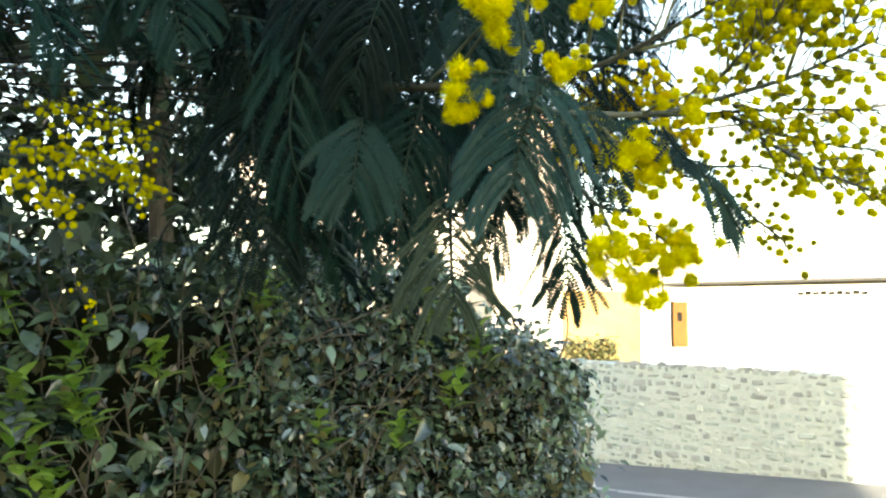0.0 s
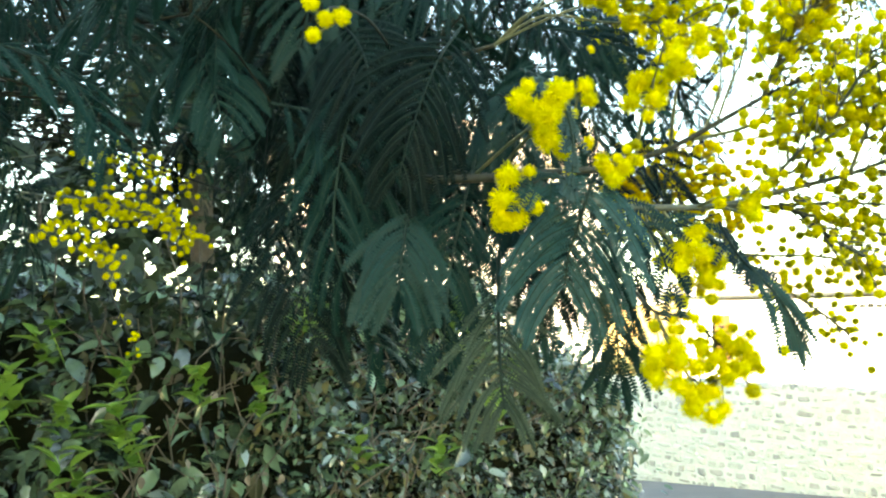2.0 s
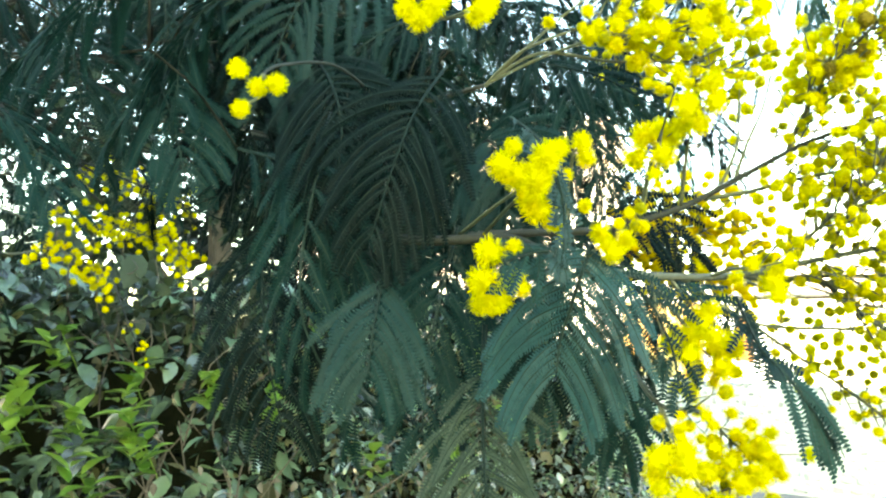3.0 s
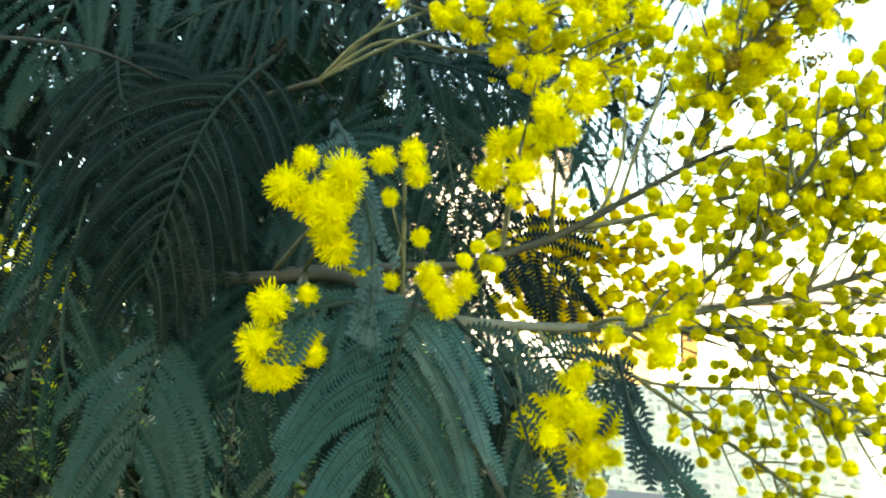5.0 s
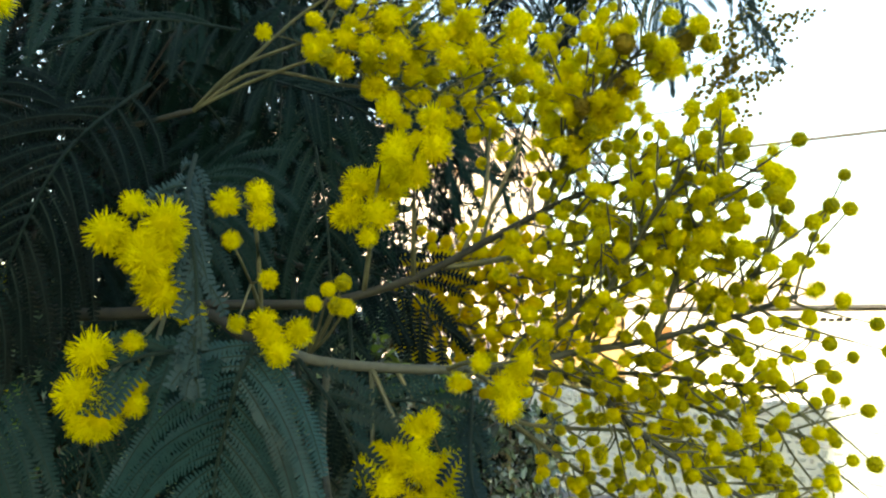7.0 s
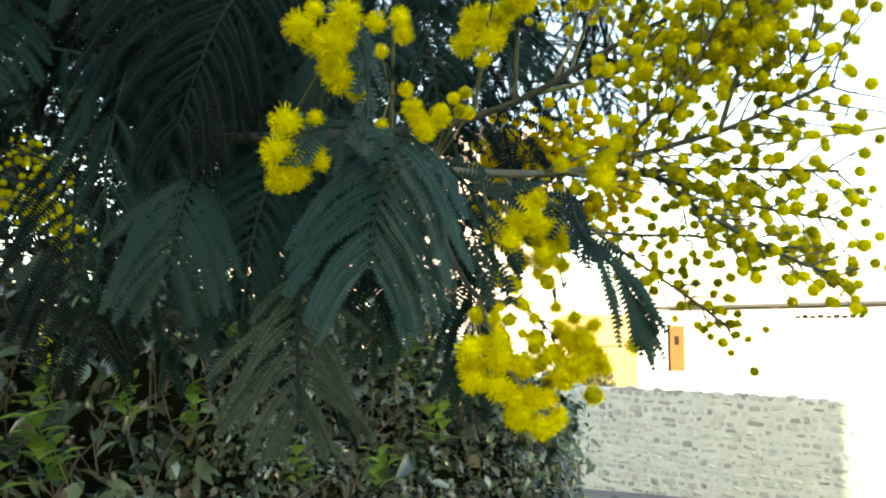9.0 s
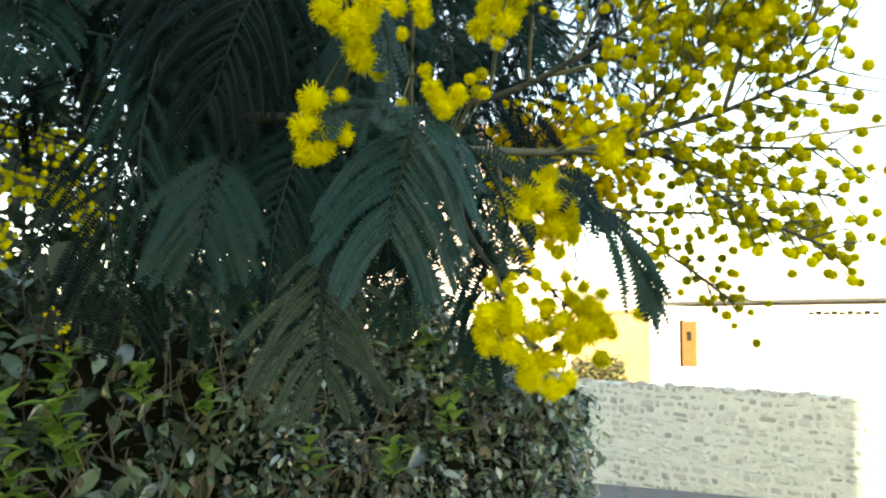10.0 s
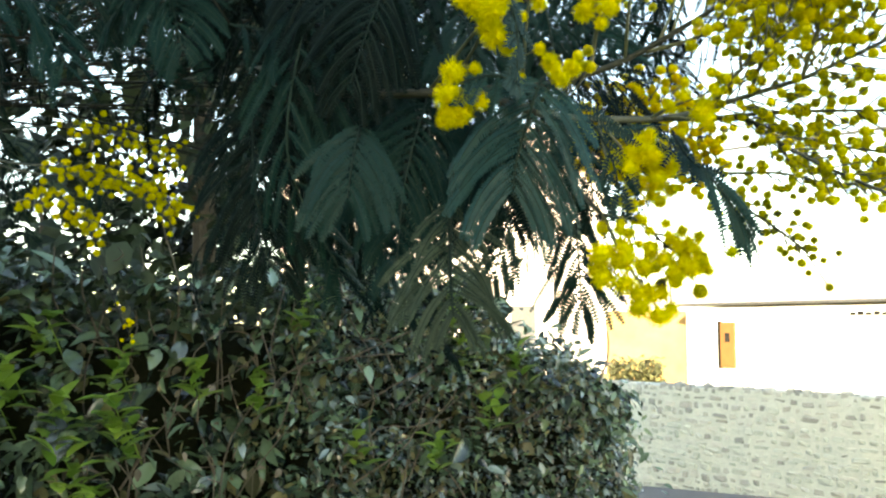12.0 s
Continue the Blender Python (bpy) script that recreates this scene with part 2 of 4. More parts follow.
# ---- houses beyond the wall ----
def block(name, corner, along, length, depth, z0, z1, mat, parent, label=""):
    """A solid wall block whose front runs from corner along the given way."""
    a = Vector((*along, 0)).normalized()
    b = Vector((-a.y, a.x, 0))
    m = Matrix((( a.x, b.x, 0, corner[0]), (a.y, b.y, 0, corner[1]), (0, 0, 1, 0), (0, 0, 0, 1)))
    s = Soup()
    s.box((0, 0, z0), (length, depth, z1), m)
    return part(name, s.mesh(name, mat), parent, label), m


def white_house():
    h = thing("white_house", (5.6, 20, 0), "low white rendered house behind the stone wall", "house")
    inv = Matrix.Translation((-5.6, -20, 0))
    a = (0.55, -0.83)
    ob, m = block("wall", (5.6, 20), a, 9.5, 5, -0.4, 2.05, RENDER, h)
    ob.matrix_basis = inv
    s = Soup()
    s.tube([m @ Vector((-0.15, -0.12, 2.12)), m @ Vector((9.7, -0.12, 2.12))], 0.035, 0.035, 8)
    part("gutter", s.mesh("gutter", IRON), h, "thin dark roof gutter", inv)
    s = Soup()
    s.add([m @ Vector(p) for p in ((-0.2, -0.1, 2.1), (9.7, -0.1, 2.1), (9.7, 5.1, 2.1), (-0.2, 5.1, 2.1), (-0.2, 2.5, 2.9), (9.7, 2.5, 2.9))],
          [(0, 1, 5, 4), (2, 3, 4, 5), (0, 4, 3), (1, 2, 5), (0, 3, 2, 1)])
    part("roof", s.mesh("roof", TILE), h, "", inv)
    s = Soup()
    s.box((0.98, -0.06, 0.72), (1.36, 0.03, 1.72), m)
    door = part("shutter", s.mesh("shutter", DOORWOOD), h, "narrow orange-brown wooden shutter", inv)
    s = Soup()
    s.box((1.12, -0.075, 1.28), (1.24, -0.055, 1.48), m)
    part("shutter_hole", s.mesh("shutter_hole", BLACKED), door)
    # dark strip for the shade in the reveal beside the shutter
    s = Soup()
    s.box((0.93, -0.08, 0.70), (0.99, 0.03, 1.74), m)
    part("shutter_frame", s.mesh("shutter_frame", BLACKED), door, "dark edge of the shutter's opening")
    for k in range(9):
        s = Soup()
        s.box((4.05 + k * 0.16, -0.05, 1.85), (4.15 + k * 0.16, 0.02, 1.90 + 0.02 * (k % 2)), m)
        part("vent", s.mesh("vent", BLACKED), h, "", inv)


def yellow_house():
    h = thing("ochre_outbuilding", (3.2, 22, 0), "ochre rendered outbuilding beside the white house", "house")
    inv = Matrix.Translation((-3.2, -22, 0))
    ob, m = block("wall", (4.04, 21.67), (0.93, -0.37), 2.0, 4, -0.4, 2.0, OCHRE, h)
    ob.matrix_basis = inv
    s = Soup()
    s.add([m @ Vector(p) for p in ((-0.1, -0.03, 2.0), (2.1, -0.03, 2.0), (2.1, 4.1, 2.6), (-0.1, 4.1, 2.6), (-0.1, -0.03, 2.08), (2.1, -0.03, 2.08), (2.1, 4.1, 2.68), (-0.1, 4.1, 2.68))],
          [(0, 1, 2, 3), (4, 7, 6, 5), (0, 4, 5, 1), (2, 6, 7, 3), (1, 5, 6, 2), (0, 3, 7, 4)])
    part("roof", s.mesh("roof", TILE), h, "", inv)


def stone_gable():
    h = thing("stone_house", (0.2, 28, 0), "pale pinkish stone house gable in full sun", "house")
    inv = Matrix.Translation((-0.2, -28, 0))
    s = Soup()
    s.box((-5.5, 28, -0.4), (5.2, 34, 6.8))
    part("wall", s.mesh("wall", PINKISH), h, "", inv)
    s = Soup()
    s.add([Vector(p) for p in ((-5.8, 27.7, 6.8), (5.5, 27.7, 6.8), (5.5, 34.3, 6.8), (-5.8, 34.3, 6.8), (-5.8, 31, 9.0), (5.5, 31, 9.0))],
          [(0, 1, 5, 4), (2, 3, 4, 5), (0, 4, 3), (1, 2, 5), (0, 3, 2, 1)])
    part("roof", s.mesh("roof", TILE), h, "", inv)
    for x in (-3.4, -0.8, 2.1):
        s = Soup()
        s.box((x, 27.96, 1.0), (x + 0.8, 28.02, 2.3))
        part("window", s.mesh("window", IRON), h, "", inv)


white_house()
yellow_house()
stone_gable()
s = Soup()
s.tube([(5.1, 31.6, 6.6), (5.15, 31.8, 7.4)] + [(5.52 + 1.0855 * k, 32 - 2 * k, 7.71 - 0.1695 * k - 0.004 * k * (10 - k)) for k in range(11)], 0.045, 0.045, 6)
tagged(part("overhead_cable", s.mesh("overhead_cable", IRON)), "dark overhead cable crossing the bright sky", "cable")

# unseen block added behind the camera to cast the shadow over garden and lane
s = Soup()
# the steps shape the edge of the shadow on the stone wall
edge = ((-14, -0.5), (-0.94, -0.5), (-0.94, 7.9), (-1.09, 8.1), (-1.05, 8.5), (-1.25, 8.7), (-1.22, 9.0), (-1.48, 9.3), (-14, 9.3))
n = len(edge)
s.add([Vector((x, y, z)) for y in (-10, -6) for x, z in edge], [tuple(range(n)), tuple(range(2 * n - 1, n - 1, -1))] + [(i, i + n, (i + 1) % n + n, (i + 1) % n) for i in range(n)])
behind = part("house_behind", s.mesh("house_behind", STONE))
tagged(behind, "unseen block added behind the camera to cast shade", "house", kind="structure")


# ---- leaves ----
def leaf_shape(length, width, fold, bend, tip=0.5):
    """A leaf along +x with its upper side to +z: midrib, two halves folded up a little, bent down."""
    st = (0.0, 0.22, 0.5, 0.78, 1.0) if tip else (0.0, 0.45, 1.0)
    wd = (0.04, 0.75, 1.0, 0.62, 0.0) if tip else (0.1, 1.0, 0.0)
    v, f = [], []
    for a, w in zip(st, wd):
        x, z = a * length, -bend * length * a * a
        h = w * width / 2
        v += [(x, -h, z + fold * h), (x, 0, z), (x, h, z + fold * h)]
    for i in range(len(st) - 1):
        k = i * 3
        f += [(k, k + 3, k + 4, k + 1), (k + 1, k + 4, k + 5, k + 2)]
    return v, f


def random_turn(rnd, face):
    """A leaf's turn: it hangs out and down towards the given side."""
    d = (Vector(face) + Vector((rnd.gauss(0, 0.75), rnd.gauss(0, 0.6), rnd.gauss(-0.1, 0.6)))).normalized()
    up = (Vector((0, 0, 1)) + Vector((rnd.gauss(0, 0.6), rnd.gauss(-0.4, 0.5), 0)))
    y = up.cross(d).normalized()
    return Matrix((d, y, d.cross(y))).transposed().to_4x4()


def foliage(rnd, n, where, mat, name, length, parent, face=(0, -1, 0), picked=0, near=None, label="", tip=0.5):
    """n leaves in one mesh; those that near() picks, up to picked, are leaves of their own."""
    shapes = []
    for k in range(5):
        v, f = leaf_shape(1.0, rnd.uniform(0.36, 0.64), rnd.uniform(0.1, 0.5), rnd.uniform(0.05, 0.35), tip)
        shapes.append((mesh_of(name, v, f, mat, True), [Vector(p) for p in v], f))
    rest = Soup()
    done = 0
    for _ in range(n):
        p = where(rnd)
        if p is None:
            continue
        size = length * rnd.uniform(0.55, 1.3) * (1.9 if rnd.random() < 0.05 else 1.0)
        m = Matrix.Translation(p) @ random_turn(rnd, face) @ Matrix.Scale(size, 4)
        me, v, f = shapes[rnd.randrange(5)]
        if done < picked and near(p):
            done += 1
            part(name, me, parent, m=m)
        else:
            rest.add([m @ q for q in v], f)
    if rest.v:
        tagged(part(name + "_mass", rest.mesh(name + "_mass", mat, True), parent, label), kind="stuff")


# ---- hedge ----
def hedge_front(x):
    return 1.75 + (x + 1.1) * 0.515


def hedge_top(x):
    return float(np.interp(x, (-3.0, -1.2, -0.77, 0.02, 0.10, 0.155, 0.27, 0.47, 0.57), (1.78, 1.72, 1.68, 1.67, 1.64, 1.58, 1.49, 1.41, 1.32))) + 0.025 * math.sin(x * 23)


def build_hedge():
    rnd = random.Random(11)
    hedge = thing("hedge", (-0.5, 2.6, 0), "dense evergreen garden hedge with glossy dark leaves and dry twigs", "hedge")
    inv = Matrix.Translation((0.5, -2.6, 0))
    xs = [-3.2 + i * 0.1 for i in range(37)]
    v, f = [], []
    for x in xs:
        y0, zt = hedge_front(max(x, -1.6)) + 0.20, hedge_top(x) - 0.13
        for y, z in ((y0, 0), (y0, zt * 0.6), (y0 + 0.05, zt - 0.08), (y0 + 0.16, zt), (y0 + 0.45, zt - 0.03), (y0 + 0.55, 0)):
            v.append((x + rnd.uniform(-0.02, 0.02), y + rnd.uniform(-0.04, 0.04), z + rnd.uniform(-0.07, 0.04) * (z > 0)))
    n = 6
    for i in range(len(xs) - 1):
        for j in range(n - 1):
            f.append((i * n + j, i * n + n + j, i * n + n + j + 1, i * n + j + 1))
    f += [tuple(range(n)), tuple(range((len(xs) - 1) * n, len(xs) * n))[::-1]]
    part("inner_growth", mesh_of("inner_growth", v, f, DEEP), hedge, "near-black fill for the shade inside the hedge", inv)

    def shift(p):
        return Vector(p) - Vector((-0.5, 2.6, 0))

    def front(r, x0=-1.9, x1=0.56, deep=0.0):
        """A spot on the uneven front: bulges and hollows, few leaves in the hollows."""
        x = r.uniform(x0, x1)
        z = r.uniform(0.78, hedge_top(x))
        n = noise.noise((x * 4.5, z * 4.5, 3.1)) + 0.5 * noise.noise((x * 11, z * 11, 7.7))
        if n < 0.0 and r.random() < (0.80 if x < -0.25 else 0.45):
            return None
        if ((x + 0.66) / 0.15) ** 2 + ((z - 1.40) / 0.16) ** 2 < 1 and r.random() < 0.65:
            return None
        return shift((x, hedge_front(x) - 0.17 * n + 0.03 + abs(r.gauss(0, 0.05)) + deep, z))

    def low(r):
        x = r.uniform(-3.2, 0.56)
        return shift((x, hedge_front(max(x, -1.6)) + abs(r.gauss(0, 0.09)), r.uniform(0.02, 0.8)))

    def top(r, x0=-3.2, x1=0.55):
        x = r.uniform(x0, x1)
        return shift((x, hedge_front(max(x, -1.6)) + 0.7 * r.random() ** 2, hedge_top(x) + r.gauss(-0.07, 0.05)))

    def end(r):
        z = r.uniform(0.02, hedge_top(0.5))
        return shift((0.55 + r.gauss(-0.02, 0.05), r.uniform(2.58, 3.4), z))

    near = lambda p: -0.9 < p.x < 1.1 and p.z > 1.0
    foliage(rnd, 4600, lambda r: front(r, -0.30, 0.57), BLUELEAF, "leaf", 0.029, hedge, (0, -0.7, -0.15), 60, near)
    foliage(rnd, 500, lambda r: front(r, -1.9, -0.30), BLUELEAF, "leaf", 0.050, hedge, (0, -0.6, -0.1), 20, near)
    foliage(rnd, 6200, lambda r: front(r, -0.42, 0.57), LAUREL, "leaf", 0.028, hedge, (0, -0.7, -0.15), 180, near)
    foliage(rnd, 2600, lambda r: front(r, -0.55, 0.57), OLIVE, "leaf", 0.027, hedge, (0, -0.7, -0.2), 40, near)
    foliage(rnd, 4600, lambda r: front(r, -1.9, -0.38), LAUREL, "leaf", 0.050, hedge, (0, -0.6, -0.1), 60, near)
    foliage(rnd, 700, lambda r: front(r, -1.9, -0.38), OLIVE, "leaf", 0.040, hedge, (0, -0.6, -0.3))
    foliage(rnd, 140, lambda r: front(r, -1.2, 0.25, -0.03), LAUREL, "leaf", 0.062, hedge, (0, -0.9, -0.2), 30, near)
    foliage(rnd, 2600, lambda r: front(r, -1.9, 0.57, 0.10), LAUREL, "leaf", 0.05, hedge, (0, -0.6, -0.2))
    foliage(rnd, 1300, low, LAUREL, "leaf", 0.075, hedge)
    foliage(rnd, 2600, lambda r: top(r, -0.45), LAUREL, "leaf", 0.036, hedge, (0, -0.6, -0.1))
    foliage(rnd, 3600, lambda r: top(r, -3.2, -0.35), EVERGREEN, "leaf", 0.042, hedge, (0, -0.6, -0.1))
    foliage(rnd, 1800, end, LAUREL, "leaf", 0.032, hedge, (0.5, -0.5, -0.5))

    def dry(r):
        x = r.uniform(-0.9, 0.5)
        return shift((x, hedge_front(x) + abs(r.gauss(0, 0.06)) - 0.03, r.uniform(0.9, 1.45)))

    foliage(rnd, 220, dry, DRY, "dry_leaf", 0.026, hedge, (0, -0.7, -0.7), 40, near)
    for k in range(95):
        x = rnd.uniform(-1.3, 0.30) if k % 3 == 0 else rnd.uniform(-0.80, -0.05)
        z = rnd.uniform(0.85, hedge_top(x) - 0.1)
        p = Vector(shift((x, hedge_front(x) + rnd.uniform(-0.02, 0.1), z)))
        d = Vector((rnd.gauss(0, 0.35), rnd.gauss(-0.2, 0.2), rnd.uniform(0.3, 1))).normalized()
        length = rnd.uniform(0.10, 0.34)
        q = p + d * length * 0.5 + Vector((rnd.gauss(0, 0.035), rnd.gauss(0, 0.02), rnd.gauss(0, 0.035)))
        s = Soup()
        s.tube(curve([p, q, p + d * length, p + d * length * 1.2 + Vector((rnd.gauss(0, 0.03), 0, -0.02))], 9), rnd.uniform(0.0018, 0.0032), 0.001, 5)
        part("twig", s.mesh("twig", TWIG), hedge)
    # a long bare twig that stands up from the end of the hedge
    s = Soup()
    s.tube(curve([shift(p) for p in ((0.4328, 2.5500, 1.3106), (0.4535, 2.5500, 1.3893), (0.4759, 2.5600, 1.4417), (0.4835, 2.5700, 1.4997), (0.4742, 2.5700, 1.5649))], 12), 0.0045, 0.0018, 5)
    part("twig", s.mesh("twig", TWIG), hedge)
    # young light green shoots
    for x, z, y_off in ((-0.84, 1.50, -0.06), (-0.80, 1.33, -0.1), (-0.68, 1.28, -0.1), (-0.95, 1.22, -0.08), (-0.58, 1.40, -0.04), (-0.9, 1.40, -0.06),
                        (-0.75, 1.14, -0.08), (-0.22, 1.22, -0.04), (0.06, 1.45, -0.03), (-1.05, 1.32, -0.06),
                        (-0.78, 1.22, -0.12), (-0.98, 1.44, -0.06), (-0.72, 1.42, -0.05), (-0.45, 1.36, -0.03), (-0.9, 1.35, -0.12),
                        (-0.70, 1.33, -0.12), (0.12, 1.30, -0.06), (-0.02, 1.2, -0.05), (0.2, 1.42, -0.05), (0.02, 1.56, -0.06), (-0.35, 1.55, -0.04)):
        sh = Soup()
        base = Vector(shift((x, hedge_front(x) + y_off, z)))
        for k in range(14):
            v, f = leaf_shape(rnd.uniform(0.034, 0.072), rnd.uniform(0.024, 0.040), 0.35, 0.3)
            m = Matrix.Translation(base + Vector((rnd.gauss(0, 0.012), rnd.gauss(0, 0.012), k * 0.007 - 0.03))) @ Matrix.Rotation(k * 2.4 + rnd.uniform(-0.3, 0.3), 4, "Z") @ Matrix.Rotation(-rnd.uniform(0.2, 1.0), 4, "Y")
            sh.add([m @ Vector(p) for p in v], f)
        sh.tube([base - Vector((0, -0.10, 0.05)), base + Vector((0, 0, 0.05))], 0.002, 0.0012, 5)
        part("young_shoot", sh.mesh("young_shoot", YOUNG, True), hedge, "fresh light green shoot")


build_hedge()


def shrub_by_house():
    rnd = random.Random(5)
    b = thing("shrub", (4.2, 18.9, 0), "low olive-green shrub in front of the ochre wall", "shrub")
    s = Soup()
    for k in range(6):
        s.tube([(0, 0, -0.3), (rnd.uniform(-0.3, 0.3), rnd.uniform(-0.2, 0.2), rnd.uniform(0.4, 0.8))], 0.02, 0.008, 5)
    part("stems", s.mesh("stems", TWIG), b)
    foliage(rnd, 2400, lambda r: Vector((r.uniform(-0.62, 0.5), r.gauss(0, 0.22), r.uniform(-0.1, 0.85) + r.gauss(0, 0.06))), OLIVE, "leaf", 0.11, b)


shrub_by_house()


# ---- dark evergreen trees behind the hedge ----
def evergreen(at, height, spread, seed, n, base=0.9):
    rnd = random.Random(seed)
    t = thing("evergreen_tree", at, "dark evergreen tree standing behind the hedge in shade", "tree", "trees behind the hedge")
    s = Soup()
    s.tube(curve([(0, 0, -0.1), (0.05, 0, height * 0.4), (-0.05, 0.05, height * 0.9)], 8), 0.09, 0.03, 8)
    part("trunk", s.mesh("trunk", TWIG), t)
    clumps = []
    for k in range(60):
        a, r = rnd.uniform(0, 6.28), spread * math.sqrt(rnd.random())
        z = base + (height - base) * rnd.random() ** (1.4 if base < 1 else 1.0)
        r *= 1.1 - 0.5 * abs(z / height - 0.55)
        e = Vector((r * math.cos(a), r * math.sin(a), z))
        clumps.append((e, rnd.uniform(0.14, 0.32)))
        l = Soup()
        l.tube(curve([(0, 0, max(z - 0.7, 0.4)), (e.x * 0.5, e.y * 0.5, z - 0.2), e], 6), 0.022, 0.006, 5)
        if k < 12:
            part("limb", l.mesh("limb", TWIG), t)

    def spot(r):
        c, w = clumps[r.randrange(len(clumps))]
        p = c + Vector((r.gauss(0, w), r.gauss(0, w), r.gauss(0, w * 0.8)))
        q = p + t.location
        return None if noise.noise((q.x * 4.0, q.y * 0.6, q.z * 4.0)) > 0.16 else p

    foliage(rnd, n, spot, EVERGREEN, "crown", 0.10, t, tip=0)


evergreen((-1.15, 3.9, 0), 3.9, 0.74, 21, 12500, 1.1)
evergreen((-0.42, 4.7, 0), 3.3, 0.60, 24, 5600, 2.0)
evergreen((-3.1, 3.6, 0), 3.8, 1.2, 22, 8500)
evergreen((-4.6, 4.2, 0), 4.0, 1.3, 23, 7000)



def laurel_shrub(at, width, height, seed, n):
    rnd = random.Random(seed)
    t = thing("laurel_shrub", at, "tall dark laurel shrub growing behind the hedge", "shrub", "shrubs behind the hedge")
    for k in range(7):
        l = Soup()
        e = Vector((rnd.uniform(-0.6, 0.6) * width, rnd.uniform(-0.2, 0.2), height * rnd.uniform(0.6, 0.95)))
        l.tube(curve([(0, 0, 0), (e.x * 0.3, e.y, e.z * 0.5), e], 6), 0.018, 0.006, 5)
        part("stem", l.mesh("stem", TWIG), t)

    def spot(r):
        x = r.uniform(-1, 1)
        z = r.random() ** 0.8 * height * (1 - 0.25 * abs(x) + 0.08 * math.sin(x * 13))
        return Vector((x * width, r.gauss(0, 0.18), z))

    foliage(rnd, n, spot, EVERGREEN, "crown", 0.10, t, tip=0)


laurel_shrub((-0.85, 3.0, 0), 0.80, 1.64, 41, 950)
laurel_shrub((-1.32, 3.1, 0), 0.38, 2.22, 44, 1800)
laurel_shrub((-1.60, 2.75, 0), 0.46, 2.05, 45, 2400)
laurel_shrub((-2.0, 2.7, 0), 0.8, 1.9, 42, 3400)
laurel_shrub((-3.4, 2.7, 0), 0.8, 2.1, 43, 3600)


# ---- mimosa tree ----
def fern(path, npairs, pinna, facing, rnd, step=0.0010, droop=0.7, taper=0.55, leaflet=0.0018, full=0.25, lean=0.0, mat=None, twist=0.28, rib_r=0.00055, bare=0.10):
    """A feathery double-pinnate leaf along the given line: paired side ribs that arch and twist, each with two rows of narrow leaflets."""
    V, F = [], []
    line = curve(path, 24)
    rib = Soup()
    rib.tube(line, rib_r, rib_r * 0.5, 5)
    facing = Vector(facing).normalized()
    strips = []
    for i in range(npairs):
        for sg in (-1, 1):
            u = bare + (0.98 - bare) * min(max((i + (0.16 if sg > 0 else 0) + rnd.uniform(-0.12, 0.12)) / (npairs - 1), 0), 1)
            k = min(int(u * 23), 22)
            p = line[k].lerp(line[k + 1], u * 23 - k)
            t = (line[k + 1] - line[k]).normalized()
            side = t.cross(facing).normalized()
            length = pinna * (1 - taper * abs((u - bare) / (1 - bare) - 0.32) ** 1.3 * 1.7) * rnd.uniform(1 - twist * 0.8, 1 + twist * 0.35)
            if rnd.random() < 0.03:
                continue
            a = 0.70 + rnd.uniform(-0.8, 0.8) * twist + 0.3 * u + lean
            sway = rnd.gauss(0.25, twist)
            d = side * sg * math.cos(a) + t * math.sin(a) + facing * rnd.uniform(-0.16, 0.16)
            n = max(int(length / step), 6)
            ds = length / n
            pos = p.copy()
            pts = [pos.copy()]
            turn, fold, sag = rnd.gauss(0, twist), rnd.uniform(0.05, 0.36), droop * rnd.uniform(0.75, 1.35)
            lift = facing
            for j in range(n):
                d = (d + Vector((0, 0, -1)) * sag * ds / length + t * sway * ds / length).normalized()
                pos = pos + d * ds
                pts.append(pos.copy())
                if j % 5 == 0:
                    nn = d.cross(facing).normalized()
                    lift = nn.cross(d).normalized()
                    w = turn * (0.4 + j / n)
                    nn, lift = nn * math.cos(w) + lift * math.sin(w), lift * math.cos(w) - nn * math.sin(w)
                w = leaflet * min(1.0, 0.45 + 3 * j / n, 0.35 + 3.2 * (1 - j / n)) * rnd.uniform(0.85, 1.1)
                half = step * full
                for s2 in (-1, 1):
                    tip = pos + (nn * s2 * 0.92 + d * 0.36 - lift * (fold + rnd.uniform(-0.12, 0.12))) * w
                    q = len(V)
                    V += [pos - d * half, tip - d * half * 0.5, tip + d * half * 0.25, pos + d * half]
                    F.append((q, q + 1, q + 2, q + 3))
            strips.append(pts[::3] + [pts[-1]])
    green = len(F)
    for pts in strips:
        q = len(V)
        for j, c in enumerate(pts):
            d = (pts[min(j + 1, len(pts) - 1)] - pts[max(j - 1, 0)]).normalized()
            nn = d.cross(facing).normalized() * 0.00016 * (1.15 - 0.6 * j / len(pts))
            V += [c - nn + facing * 0.00004, c + nn + facing * 0.00004]
        F += [(q + 2 * j, q + 2 * j + 1, q + 2 * j + 3, q + 2 * j + 2) for j in range(len(pts) - 1)]
    k = len(V)
    V += rib.v
    F += [[i + k for i in f] for f in rib.f]
    me = mesh_of("fern_leaf", V, F, mat or FERN)
    me.materials.append(RIB)
    me.polygons.foreach_set("material_index", [0] * green + [1] * (len(F) - green))
    return me


TREE = Vector((-1.0, 1.45, 0))
tree = thing("mimosa_tree", TREE, "flowering mimosa tree with feathery grey-green leaves and yellow flower balls", "tree")
to_tree = Matrix.Translation(-TREE)


